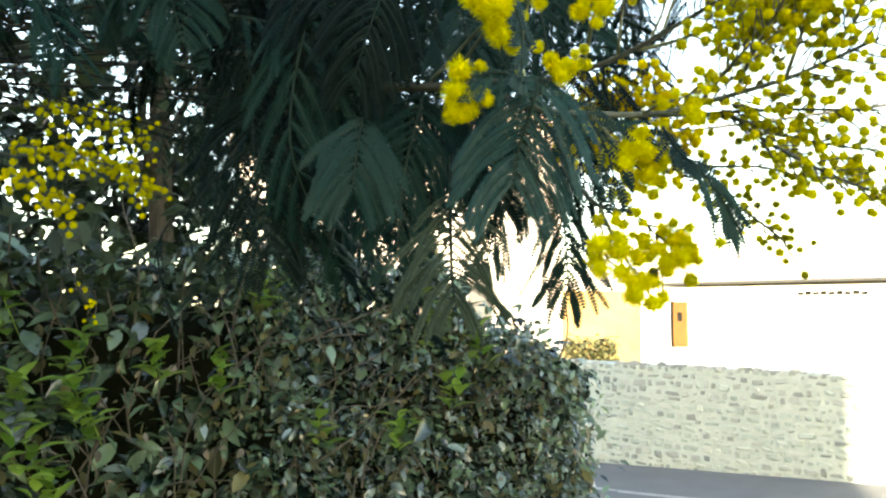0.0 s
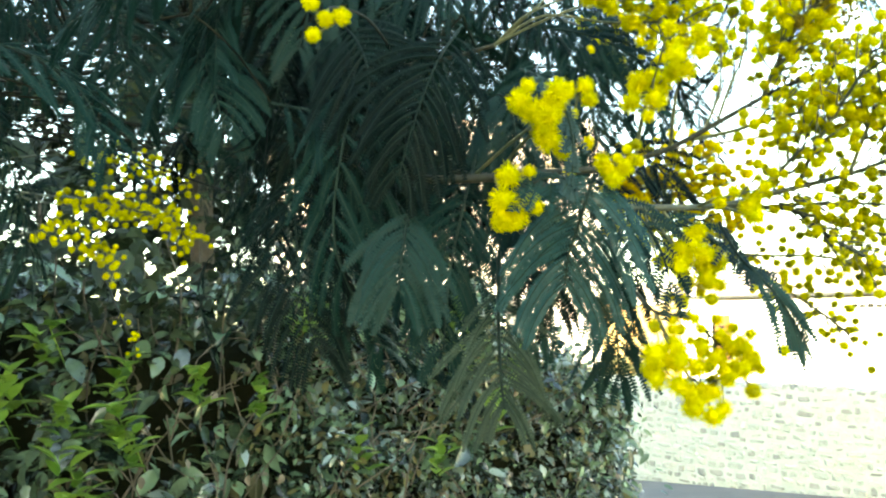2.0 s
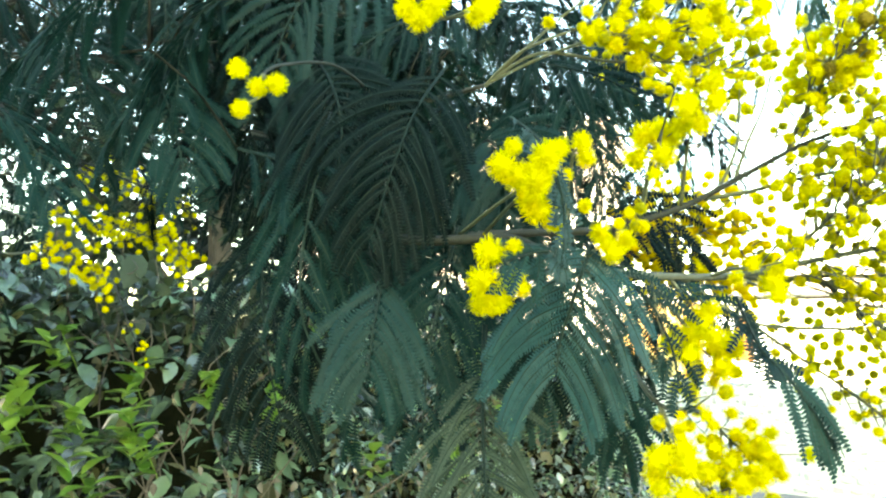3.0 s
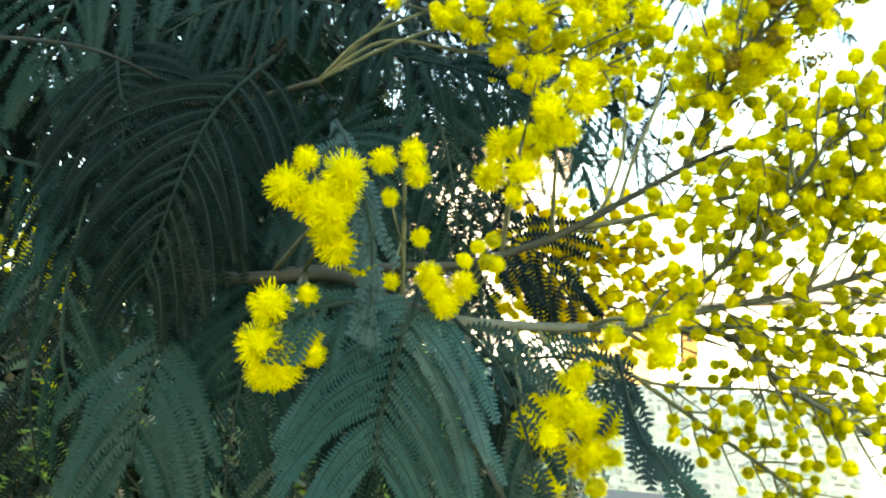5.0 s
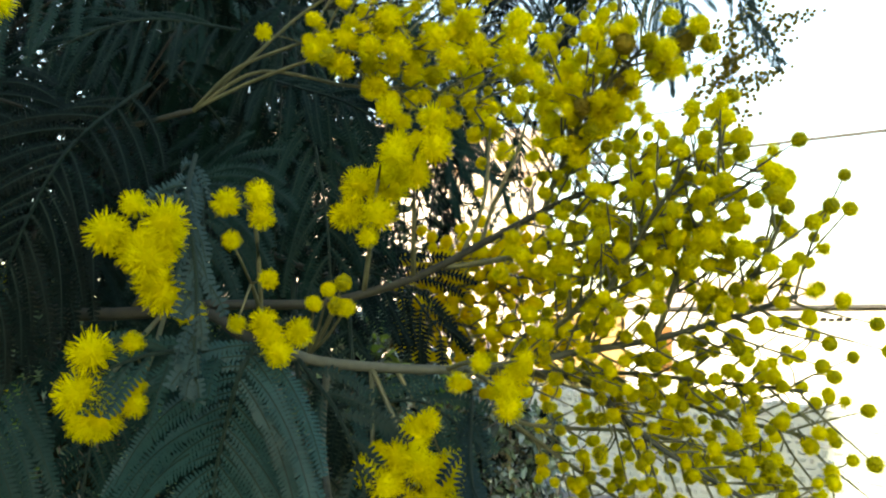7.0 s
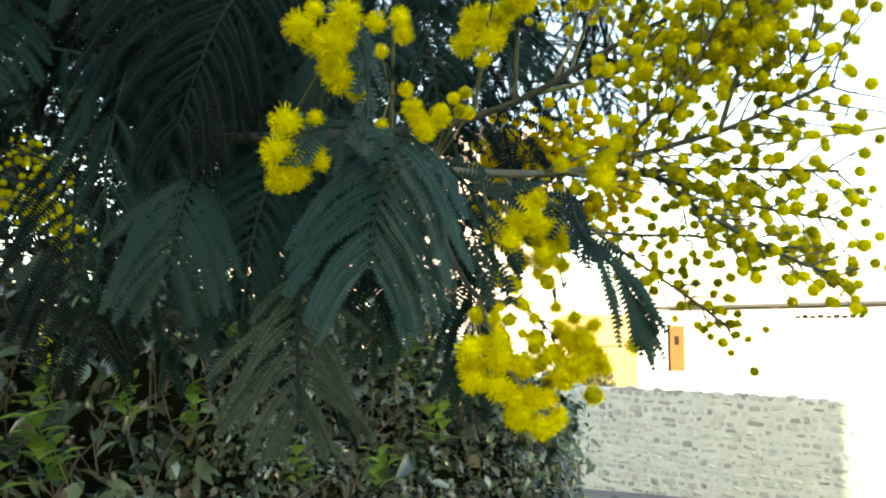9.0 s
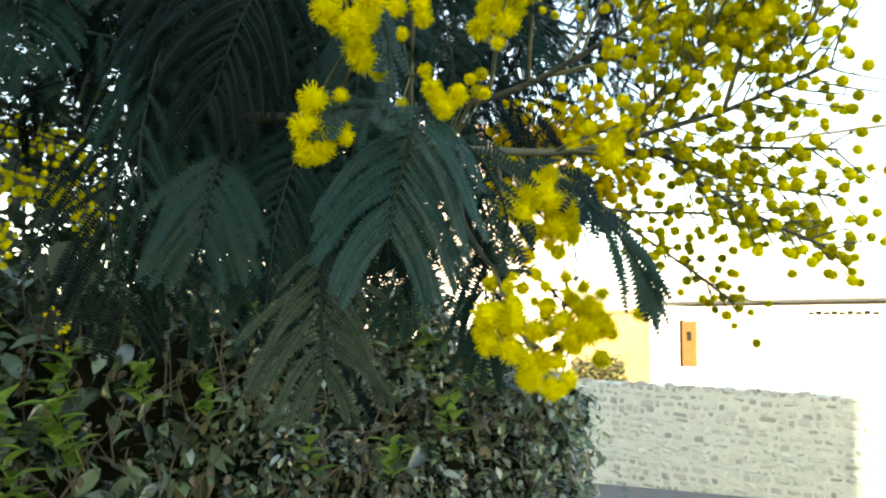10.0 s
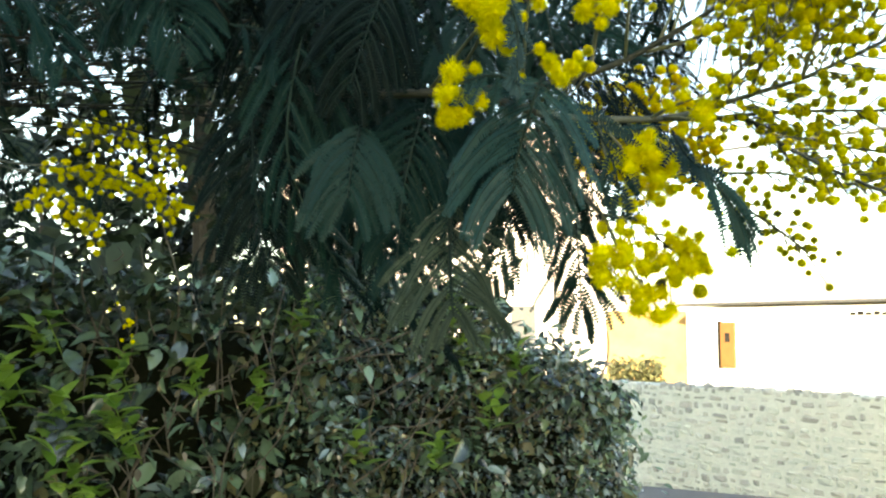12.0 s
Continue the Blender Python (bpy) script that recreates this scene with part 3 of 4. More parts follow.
def fluffy_mesh(seed):
    """An open flower: a small core with hundreds of thin stamens."""
    rnd = random.Random(seed)
    bm = bmesh.new()
    bmesh.ops.create_icosphere(bm, subdivisions=2, radius=0.62)
    for v in bm.verts:
        v.co *= rnd.uniform(0.9, 1.1)
    V = [v.co.copy() for v in bm.verts]
    F = [[v.index for v in f.verts] for f in bm.faces]
    bm.free()
    for k in range(420):
        z = rnd.uniform(-1, 1)
        a = rnd.uniform(0, 6.283)
        r = math.sqrt(1 - z * z)
        d = Vector((r * math.cos(a), r * math.sin(a), z))
        d2 = (d + Vector((rnd.gauss(0, 0.16), rnd.gauss(0, 0.16), rnd.gauss(0, 0.16)))).normalized()
        side = d2.orthogonal().normalized()
        side.rotate(Matrix.Rotation(rnd.uniform(0, 3.14), 3, d2))
        l = rnd.uniform(0.78, 1.12) + (0.10 if rnd.random() < 0.15 else 0)
        q = len(V)
        w = 0.019
        V += [d * 0.5 - side * w, d * 0.5 + side * w, d2 * l + side * w, d2 * l - side * w, d2 * (l + 0.05)]
        F += [(q, q + 1, q + 2, q + 3), (q + 3, q + 2, q + 4)]
    return mesh_of("flower_head", V, F, FLUFF)


def bud_mesh(seed, ball=None, hairs=None):
    """A closed flower ball made of many tiny round buds."""
    rnd = random.Random(seed)
    bm = bmesh.new()
    bmesh.ops.create_icosphere(bm, subdivisions=3, radius=0.88)
    centres = []
    for k in range(46):
        z = 1 - 2 * (k + 0.5) / 46
        a = k * 2.39996 + rnd.uniform(-0.1, 0.1)
        r = math.sqrt(1 - z * z)
        centres.append(Vector((r * math.cos(a), r * math.sin(a), z)))
    for v in bm.verts:
        d = max(v.co.normalized().dot(c) for c in centres)
        v.co *= 0.72 + 0.34 * max(0.0, (d - 0.93) / 0.07) ** 0.6
    V = [v.co.copy() for v in bm.verts]
    F = [[v.index for v in f.verts] for f in bm.faces]
    bm.free()
    solid = len(F)
    for k in range(380):
        z, a = rnd.uniform(-1, 1), rnd.uniform(0, 6.283)
        r = math.sqrt(1 - z * z)
        d = Vector((r * math.cos(a), r * math.sin(a), z))
        d2 = (d + Vector((rnd.gauss(0, 0.12), rnd.gauss(0, 0.12), rnd.gauss(0, 0.12)))).normalized()
        side = d.orthogonal().normalized() * 0.028
        q = len(V)
        e = d2 * rnd.uniform(0.98, 1.24)
        V += [d * 0.7 - side, d * 0.7 + side, e + side * 0.45, e - side * 0.45]
        F.append((q, q + 1, q + 2, q + 3))
    me = mesh_of("flower_ball", V, F, ball or BUD)
    me.materials.append(hairs or FLUFF)
    me.polygons.foreach_set("material_index", [0] * solid + [1] * (len(F) - solid))
    return me


OPEN = [fluffy_mesh(i) for i in range(4)]
CLOSED = [bud_mesh(i) for i in range(4)]
GOLDEN = [bud_mesh(i + 8, GOLD, GOLD) for i in range(4)]
DARKENED = [bud_mesh(i + 4, DARKBUD, DARKBUD) for i in range(4)]


class Bough:
    """One bough of the tree: its wood is one mesh, its leaves and flower heads are parts of it."""

    def __init__(self, label, seed, bark=None):
        self.bark = bark or BARK
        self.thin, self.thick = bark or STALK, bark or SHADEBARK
        self.wood, self.heads, self.leaves, self.label, self.rnd = Soup(), [], [], label, random.Random(seed)
        self.twigs, self.stalks = [], Soup()

    def stem(self, pts, r0, r1, n=20, bark=None):
        line = curve(pts, n)
        if self.wood.v:
            side = Soup()
            side.tube(line, r0, r1, 6)
            self.twigs.append((side, bark or (self.thin if r0 < 0.00075 else self.thick if r0 > 0.00135 else self.bark)))
        else:
            self.wood.tube(line, r0, r1, 6)
        return line

    def head(self, p, r, is_open):
        self.heads.append((Vector(p), r, is_open))

    def raceme(self, line, start=0.15, gap=0.0055, r=0.00155, stalk=0.0045, opened=0.1, flat=0.6):
        """Flower heads on short stalks along a twig."""
        rnd = self.rnd
        total = sum((line[i + 1] - line[i]).length for i in range(len(line) - 1))
        n = max(int(total * (1 - start) / gap), 2)
        for k in range(n + 1):
            u = (start + (1 - start) * k / n) * (len(line) - 1)
            i = min(int(u), len(line) - 2)
            p = line[i].lerp(line[i + 1], u - i)
            t = (line[i + 1] - line[i]).normalized()
            for attempt in range(4):
                a = rnd.uniform(0, 6.283)
                side = (Vector((math.cos(a), flat * math.sin(a), math.sin(a + 1.3 * (k % 2)))) + t * 0.5).normalized()
                if k == n and attempt == 0:
                    side = t
                q = p + side * stalk * rnd.uniform(0.6, 1.4)
                if all((h[0] - q).length > (h[1] + r) * 0.9 for h in self.heads):
                    self.stalks.tube([p, p.lerp(q, 0.5) + t * 0.0004, q], 0.00022, 0.00017, 4)
                    self.head(q + side * r * 0.6, r * rnd.uniform(0.82, 1.18), rnd.random() < opened)
                    break

    def spray(self, line, count, length, r=0.0016, opened=0.22, spread=1.0, start=0.2, flat=0.6):
        """Side twigs with flower heads, alternating along a stem."""
        rnd = self.rnd
        for k in range(count):
            u = (start + (1 - start) * (k + rnd.uniform(0.1, 0.9)) / count) * (len(line) - 1)
            i = min(int(u), len(line) - 2)
            p = line[i].lerp(line[i + 1], u - i)
            t = (line[i + 1] - line[i]).normalized()
            up = Vector((-t.z, rnd.uniform(-flat, flat), t.x)) * (1 if k % 2 else -1)
            d = (t * rnd.uniform(0.7, 1.1) + up.normalized() * spread * rnd.uniform(0.7, 1.1)).normalized()
            l = length * rnd.uniform(0.6, 1.2)
            q = p + d * l + t * l * 0.15
            tw = curve([p, p.lerp(q, 0.5) - t * l * 0.05, q], 8)
            self.stalks.tube(tw, 0.00032, 0.00022, 5)
            self.raceme(tw, 0.25, 0.0047, r, 0.0042, opened, flat)

    def ball(self, stalk_from, p, r, kind=0):
        """One flower ball on its own thin stalk."""
        a, p = Vector(stalk_from), Vector(p)
        self.stalks.tube(curve([a, a.lerp(p, 0.5) + Vector((0, 0.002, -0.001)), p], 6), 0.00035, 0.00022, 4)
        self.head(p, r * self.rnd.uniform(0.92, 1.08), kind)

    def cluster(self, stalk_from, spots, r, more=0.6):
        """A tuft of open flowers on one stalk."""
        mid = Vector((0, 0, 0))
        for s in spots:
            mid += Vector(s) / len(spots)
        mid.y += 0.006
        self.stalks.tube(curve([stalk_from, Vector(stalk_from).lerp(mid, 0.6) + Vector((0, 0.002, 0.001)), mid], 7), 0.0006, 0.0004, 5)
        for s in spots:
            p = Vector(s) + Vector((0, self.rnd.uniform(-1, 1.3) * r, 0))
            self.stalks.tube([mid, p], 0.0003, 0.0002, 4)
            self.head(p, r * self.rnd.uniform(1.05, 1.25), True)
            if self.rnd.random() < more:
                off = Vector((self.rnd.gauss(0, 0.6), self.rnd.uniform(0, 1), self.rnd.gauss(0, 0.6))) * r * 1.1
                self.head(p + off, r * self.rnd.uniform(0.9, 1.15), True)

    def leaf(self, me, m):
        self.leaves.append((me, m))

    def build(self, singles=400):
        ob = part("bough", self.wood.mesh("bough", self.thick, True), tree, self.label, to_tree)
        for side, bark in self.twigs:
            part("twig", side.mesh("twig", bark, True), ob)
        if self.stalks.v:
            tagged(part("stalk_mass", self.stalks.mesh("stalk_mass", self.thin, True), ob), kind="stuff")
        rest, slots = {k: Soup() for k in range(4)}, {k: [] for k in range(4)}
        for k, (p, r, is_open) in enumerate(self.heads):
            is_open = int(is_open)
            me = (CLOSED, OPEN, DARKENED, GOLDEN)[is_open][self.rnd.randrange(4)]
            m = Matrix.LocRotScale(p, Euler([self.rnd.uniform(0, 6.28) for _ in range(3)]), (r, r, r))
            if k < singles:
                part("flower_head", me, ob, m=m)
            else:
                rest[is_open].add([m @ v.co for v in me.vertices], [list(q.vertices) for q in me.polygons])
                slots[is_open] += [q.material_index for q in me.polygons]
        for is_open, s in rest.items():
            if s.v:
                joined = s.mesh("flower_mass", (BUD, FLUFF, DARKBUD, GOLD)[is_open])
                joined.materials.append((FLUFF, FLUFF, DARKBUD, GOLD)[is_open])
                joined.polygons.foreach_set("material_index", slots[is_open])
                tagged(part("flower_mass", joined, ob), kind="stuff")
        for me, m in self.leaves:
            part("fern_leaf", me, ob, m=m)
        return ob


RNG = random.Random(77)
ID = Matrix.Identity(4)

# the flowering bough close to the camera
near_bough = Bough("slender grey-green flowering bough with many side twigs", 3)
near_bough.stem([(-0.90, 1.38, 1.88), (-0.36, 0.95, 1.80), (-0.11, 0.52, 1.69), (-0.055, 0.36, 1.632), (-0.023, 0.298, 1.6125), (0.0098, 0.296, 1.6125), (0.0209, 0.290, 1.6075), (0.0309, 0.288, 1.604)], 0.0018, 0.0013, 34)
main = near_bough.stem([(0.0309, 0.288, 1.604), (0.0407, 0.286, 1.6017), (0.0587, 0.284, 1.6007), (0.0722, 0.282, 1.601), (0.0827, 0.278, 1.6029), (0.0931, 0.272, 1.6053), (0.1057, 0.264, 1.6081), (0.1153, 0.256, 1.6116), (0.1265, 0.248, 1.6163)], 0.0013, 0.0005, 30)
low = near_bough.stem([(0.0722, 0.282, 1.6007), (0.0831, 0.28, 1.6004), (0.0944, 0.278, 1.5992), (0.1015, 0.275, 1.5923), (0.1087, 0.270, 1.5861), (0.1223, 0.266, 1.578), (0.134, 0.264, 1.5729)], 0.0010, 0.0004, 26)
low_side = near_bough.stem([(0.0879, 0.28, 1.6008), (0.1036, 0.274, 1.6008), (0.1183, 0.268, 1.5997), (0.1339, 0.262, 1.5984)], 0.0006, 0.0004)
low_third = near_bough.stem([(0.0944, 0.278, 1.5992), (0.1136, 0.285, 1.5952), (0.1284, 0.28, 1.5909), (0.140, 0.275, 1.5885)], 0.0006, 0.0004)
rises = [near_bough.stem(pts, 0.0007, 0.0004) for pts in (
    [(0.0827, 0.278, 1.6029), (0.0894, 0.268, 1.6124), (0.0927, 0.264, 1.6166)],
    [(0.0931, 0.272, 1.6053), (0.0942, 0.262, 1.6143), (0.097, 0.257, 1.6213), (0.1005, 0.252, 1.629), (0.1058, 0.247, 1.6387)],
    [(0.1057, 0.264, 1.6081), (0.1068, 0.254, 1.6201), (0.1096, 0.247, 1.6303), (0.1119, 0.243, 1.6364)],
    [(0.1153, 0.256, 1.6116), (0.1167, 0.25, 1.6168), (0.1188, 0.245, 1.6218), (0.1203, 0.242, 1.6277)])]
behind_low = [near_bough.stem(pts, 0.0006, 0.0004) for pts in (
    [(0.060, 0.287, 1.6), (0.081, 0.30, 1.5891), (0.0928, 0.30, 1.5868), (0.1115, 0.297, 1.5863), (0.125, 0.295, 1.5828), (0.136, 0.29, 1.5815)],
    [(0.081, 0.30, 1.5891), (0.0849, 0.30, 1.5863), (0.0992, 0.30, 1.5763), (0.1122, 0.30, 1.5674), (0.1202, 0.30, 1.561)])]
near_bough.raceme(main, 0.55, 0.0052, 0.00150, 0.0042, 0.1)
near_bough.spray(main, 30, 0.014, 0.00142, 0.14, start=0.4)
near_bough.raceme(low, 0.35, 0.0050, 0.00150, 0.0042, 0.05)
near_bough.spray(low, 28, 0.0085, 0.00145, 0.06, 0.8, start=0.3)
for line in (low_side, low_third):
    near_bough.raceme(line, 0.25, 0.0050, 0.00150, 0.0042, 0.06)
    near_bough.spray(line, 13, 0.012, 0.00150, 0.06, start=0.25)
for line in rises:
    near_bough.raceme(line, 0.25, 0.0052, 0.00160, 0.0042, 0.2)
for line, n in zip(rises, (6, 15, 12, 6)):
    near_bough.spray(line, n, 0.0085, 0.00155, 0.25, 0.8, start=0.2)
for line in behind_low:
    near_bough.raceme(line, 0.35, 0.0048, 0.00145, 0.0036, 0.05)
    near_bough.spray(line, 13, 0.0065, 0.00140, 0.05, 0.8, start=0.3)
near_bough.cluster((0.003, 0.297, 1.6125), [(0.0037, 0.245, 1.6045), (0.0022, 0.245, 1.5975), (0.0057, 0.245, 1.5937), (0.0045, 0.246, 1.5962)], 0.0035, 0.5)
near_bough.cluster((0.003, 0.297, 1.6125), [(0.0114, 0.249, 1.596), (0.0105, 0.250, 1.5985), (0.0098, 0.249, 1.6061)], 0.0019, 0.3)
near_bough.cluster((-0.004, 0.297, 1.613), [(0.0065, 0.244, 1.6245), (0.0108, 0.244, 1.6222), (0.0167, 0.244, 1.6263), (0.0141, 0.244, 1.6199), (0.0153, 0.244, 1.6147), (0.0137, 0.244, 1.617), (0.0158, 0.244, 1.6236)], 0.0033, 0.3)
near_bough.cluster((0.003, 0.297, 1.6128), [(0.0094, 0.247, 1.630), (0.0189, 0.247, 1.6117)], 0.0020, 0.3)
near_bough.cluster((0.026, 0.29, 1.6055), [(0.0223, 0.262, 1.6327), (0.0282, 0.262, 1.6346), (0.029, 0.262, 1.6301)], 0.0025, 0.15)
near_bough.cluster((0.026, 0.29, 1.6055), [(0.0238, 0.262, 1.6254), (0.0297, 0.27, 1.6186), (0.0238, 0.27, 1.6097)], 0.0017, 0.0)
near_bough.cluster((0.0309, 0.288, 1.604), [(0.0312, 0.2545, 1.6099), (0.0376, 0.2545, 1.6083), (0.0341, 0.2545, 1.605), (0.0325, 0.2555, 1.6075)], 0.0024, 0.2)
for spot in ((0.0415, 0.27, 1.6168), (0.0444, 0.27, 1.6182), (0.0387, 0.27, 1.614), (0.0451, 0.27, 1.6132), (0.0432, 0.27, 1.6136)):
    near_bough.ball((0.0360, 0.288, 1.6030), spot, 0.0017)
near_bough.cluster((0.050, 0.285, 1.601), [(0.0537, 0.262, 1.5806), (0.06, 0.262, 1.5842), (0.0621, 0.262, 1.577), (0.0558, 0.262, 1.5849), (0.0633, 0.262, 1.5822), (0.0584, 0.262, 1.5873), (0.0569, 0.262, 1.576), (0.0510, 0.263, 1.5825), (0.0660, 0.262, 1.5830)], 0.0032, 0.8)
near_bough.cluster((0.050, 0.285, 1.601), [(0.0498, 0.268, 1.5829), (0.0519, 0.268, 1.5861)], 0.0017, 0.0)
near_bough.cluster((0.055, 0.285, 1.601), [(0.0617, 0.268, 1.5915), (0.0677, 0.268, 1.5755)], 0.0022, 0.0)
near_bough.cluster((0.070, 0.282, 1.6008), [(0.0764, 0.262, 1.5981), (0.0763, 0.262, 1.5949)], 0.0028, 0.3)
near_bough.cluster((0.066, 0.283, 1.6008), [(0.0711, 0.262, 1.603), (0.0796, 0.262, 1.6039), (0.0668, 0.262, 1.5993)], 0.0019, 0.0)
hang = near_bough.stem([(0.0407, 0.286, 1.6017), (0.0400, 0.285, 1.585), (0.0440, 0.268, 1.572), (0.0480, 0.261, 1.5670), (0.057, 0.262, 1.5660), (0.064, 0.261, 1.5590), (0.0703, 0.259, 1.5545)], 0.0008, 0.0004)
hang_side = near_bough.stem([(0.0470, 0.262, 1.5675), (0.050, 0.257, 1.558), (0.0545, 0.255, 1.549), (0.060, 0.256, 1.542)], 0.0006, 0.0004)
near_bough.raceme(hang, 0.5, 0.0062, 0.0020, 0.0045, 0.8)
near_bough.spray(hang, 10, 0.007, 0.0020, 0.8, start=0.42)
near_bough.raceme(hang_side, 0.3, 0.0075, 0.0019, 0.004, 0.6)
near_bough.cluster((0.050, 0.258, 1.558), [(0.0447, 0.2500, 1.5556), (0.0513, 0.2510, 1.5542), (0.0453, 0.2520, 1.5489), (0.0504, 0.2500, 1.5475)], 0.0031, 0.6)
near_bough.cluster((0.0545, 0.256, 1.549), [(0.0577, 0.2530, 1.5447), (0.0565, 0.2540, 1.5521), (0.0599, 0.2550, 1.5386), (0.0549, 0.2530, 1.5408), (0.0681, 0.2540, 1.5517), (0.0645, 0.2550, 1.5504), (0.0543, 0.2530, 1.5447)], 0.0029, 0.6)
near_bough.cluster((0.064, 0.261, 1.5590), [(0.0620, 0.2560, 1.5448), (0.0648, 0.2570, 1.5405), (0.0721, 0.2580, 1.5519), (0.0677, 0.2560, 1.5574), (0.0708, 0.2570, 1.5573), (0.0663, 0.2580, 1.5599), (0.0626, 0.2560, 1.5545), (0.0597, 0.2570, 1.5574)], 0.0023, 0.4)

# upper flowering twigs of the same tree
top_bough = Bough("upper flowering bough against the bright sky", 5)
up = top_bough.stem([(-0.004, 0.298, 1.6130), (0.0098, 0.2975, 1.6139), (0.0348, 0.292, 1.6143), (0.0405, 0.29, 1.6148), (0.0587, 0.285, 1.6202), (0.0759, 0.28, 1.6292), (0.0872, 0.276, 1.6353), (0.0943, 0.272, 1.6382), (0.1057, 0.262, 1.6414), (0.1132, 0.254, 1.6437)], 0.0013, 0.0004, 32)
up_side = top_bough.stem([(0.0652, 0.284, 1.6226), (0.0757, 0.278, 1.6239), (0.0856, 0.27, 1.626), (0.0977, 0.262, 1.6275), (0.1062, 0.256, 1.6281)], 0.0007, 0.0004)
upright = top_bough.stem([(0.0859, 0.277, 1.6346), (0.0880, 0.274, 1.6420), (0.0899, 0.268, 1.6473), (0.0921, 0.262, 1.6544), (0.0969, 0.258, 1.6591), (0.1015, 0.254, 1.6642)], 0.0007, 0.0004)
bare = [top_bough.stem(pts, 0.0005, 0.0003) for pts in (
    [(0.0729, 0.282, 1.6274), (0.0762, 0.28, 1.638), (0.0804, 0.28, 1.6472), (0.0829, 0.28, 1.6565)],
    [(0.0690, 0.283, 1.6255), (0.0735, 0.281, 1.637), (0.0745, 0.281, 1.650)],
    [(0.0872, 0.276, 1.6353), (0.0960, 0.272, 1.6350), (0.1040, 0.268, 1.6335)])]
top_bough.stem([(-0.90, 1.40, 1.92), (-0.33, 0.90, 1.82), (-0.10, 0.45, 1.695), (-0.03, 0.335, 1.662), (0.0042, 0.31, 1.6622)], 0.0014, 0.0007)
fan = [top_bough.stem(pts, 0.0005, 0.0003) for pts in (
    [(0.0042, 0.31, 1.6622), (0.015, 0.305, 1.6714), (0.0289, 0.30, 1.676), (0.0396, 0.295, 1.6787), (0.0524, 0.29, 1.6823)],
    [(0.0042, 0.31, 1.6624), (0.0205, 0.305, 1.6692), (0.0396, 0.298, 1.6741), (0.0565, 0.292, 1.6753), (0.0722, 0.285, 1.6769)],
    [(0.0042, 0.31, 1.6620), (0.0205, 0.305, 1.6710), (0.0423, 0.30, 1.6669), (0.0606, 0.295, 1.6651), (0.073, 0.29, 1.6611)],
    [(0.0042, 0.31, 1.6622), (0.018, 0.306, 1.674), (0.030, 0.30, 1.683), (0.042, 0.295, 1.690)])]
top_bough.raceme(up, 0.6, 0.0055, 0.00155, 0.0042, 0.1)
top_bough.spray(up, 15, 0.010, 0.00155, 0.2, start=0.58)
top_bough.raceme(up_side, 0.3, 0.0050, 0.0016, 0.0042, 0.2)
top_bough.spray(up_side, 18, 0.010, 0.0016, 0.25, start=0.35)
top_bough.raceme(upright, 0.3, 0.0050, 0.0018, 0.005, 0.5)
top_bough.spray(upright, 28, 0.011, 0.0019, 0.6, start=0.15, flat=1.0)
for line in bare:
    top_bough.raceme(line, 0.45, 0.009, 0.0014, 0.004, 0.0)
for line in fan[:3]:
    top_bough.raceme(line, 0.55, 0.0058, 0.0021, 0.006, 0.6)
    top_bough.spray(line, 10, 0.012, 0.0021, 0.5, start=0.55)
top_bough.cluster((0.048, 0.288, 1.617), [(0.0445, 0.272, 1.6328), (0.0509, 0.272, 1.6326), (0.047, 0.272, 1.6389), (0.0538, 0.272, 1.6382), (0.0555, 0.272, 1.6402)], 0.0032, 0.2)
top_bough.cluster((0.048, 0.288, 1.617), [(0.049, 0.272, 1.6278), (0.0527, 0.26, 1.6513)], 0.0022, 0.0)
top_bough.cluster((0.0587, 0.285, 1.6202), [(0.0548, 0.26, 1.6446), (0.0612, 0.26, 1.6493), (0.0618, 0.26, 1.6442), (0.0538, 0.26, 1.6419), (0.0582, 0.26, 1.639)], 0.0029, 0.2)
top_bough.cluster((0.0396, 0.297, 1.6745), [(0.0417, 0.29, 1.6683), (0.0352, 0.292, 1.6734), (0.0485, 0.285, 1.6712), (0.0423, 0.29, 1.6752), (0.0494, 0.29, 1.6649)], 0.0027, 0.1)
top_bough.cluster((0.0565, 0.292, 1.6753), [(0.0547, 0.285, 1.6713), (0.0653, 0.28, 1.6679), (0.0629, 0.28, 1.6724), (0.0522, 0.285, 1.679)], 0.0027, 0.1)
top_bough.cluster((0.0722, 0.285, 1.6769), [(0.0717, 0.278, 1.6691), (0.0786, 0.276, 1.6686), (0.069, 0.28, 1.6767), (0.080, 0.277, 1.675)], 0.0029, 0.1)
top_bough.cluster((0.0899, 0.268, 1.6473), [(0.0877, 0.264, 1.6558), (0.0859, 0.268, 1.6513), (0.0943, 0.262, 1.6498), (0.0918, 0.265, 1.6455), (0.0847, 0.27, 1.6553), (0.0952, 0.258, 1.6498)], 0.0024, 0.1)
top_bough.cluster((0.0921, 0.262, 1.6544), [(0.0921, 0.26, 1.6585), (0.0963, 0.258, 1.6534), (0.0884, 0.266, 1.6617)], 0.0022, 0.0)
for spot in ((0.0895, 0.258, 1.6521), (0.0976, 0.256, 1.6562), (0.1022, 0.252, 1.6598), (0.0963, 0.252, 1.6628), (0.1072, 0.25, 1.6633)):
    top_bough.ball((0.0945, 0.260, 1.6567), spot, 0.0021, 2)
near_bough.cluster((0.097, 0.257, 1.6213), [(0.0936, 0.256, 1.6306), (0.1028, 0.25, 1.6302), (0.1037, 0.25, 1.6227), (0.1015, 0.252, 1.6249), (0.1018, 0.255, 1.6363)], 0.0023, 0.0)
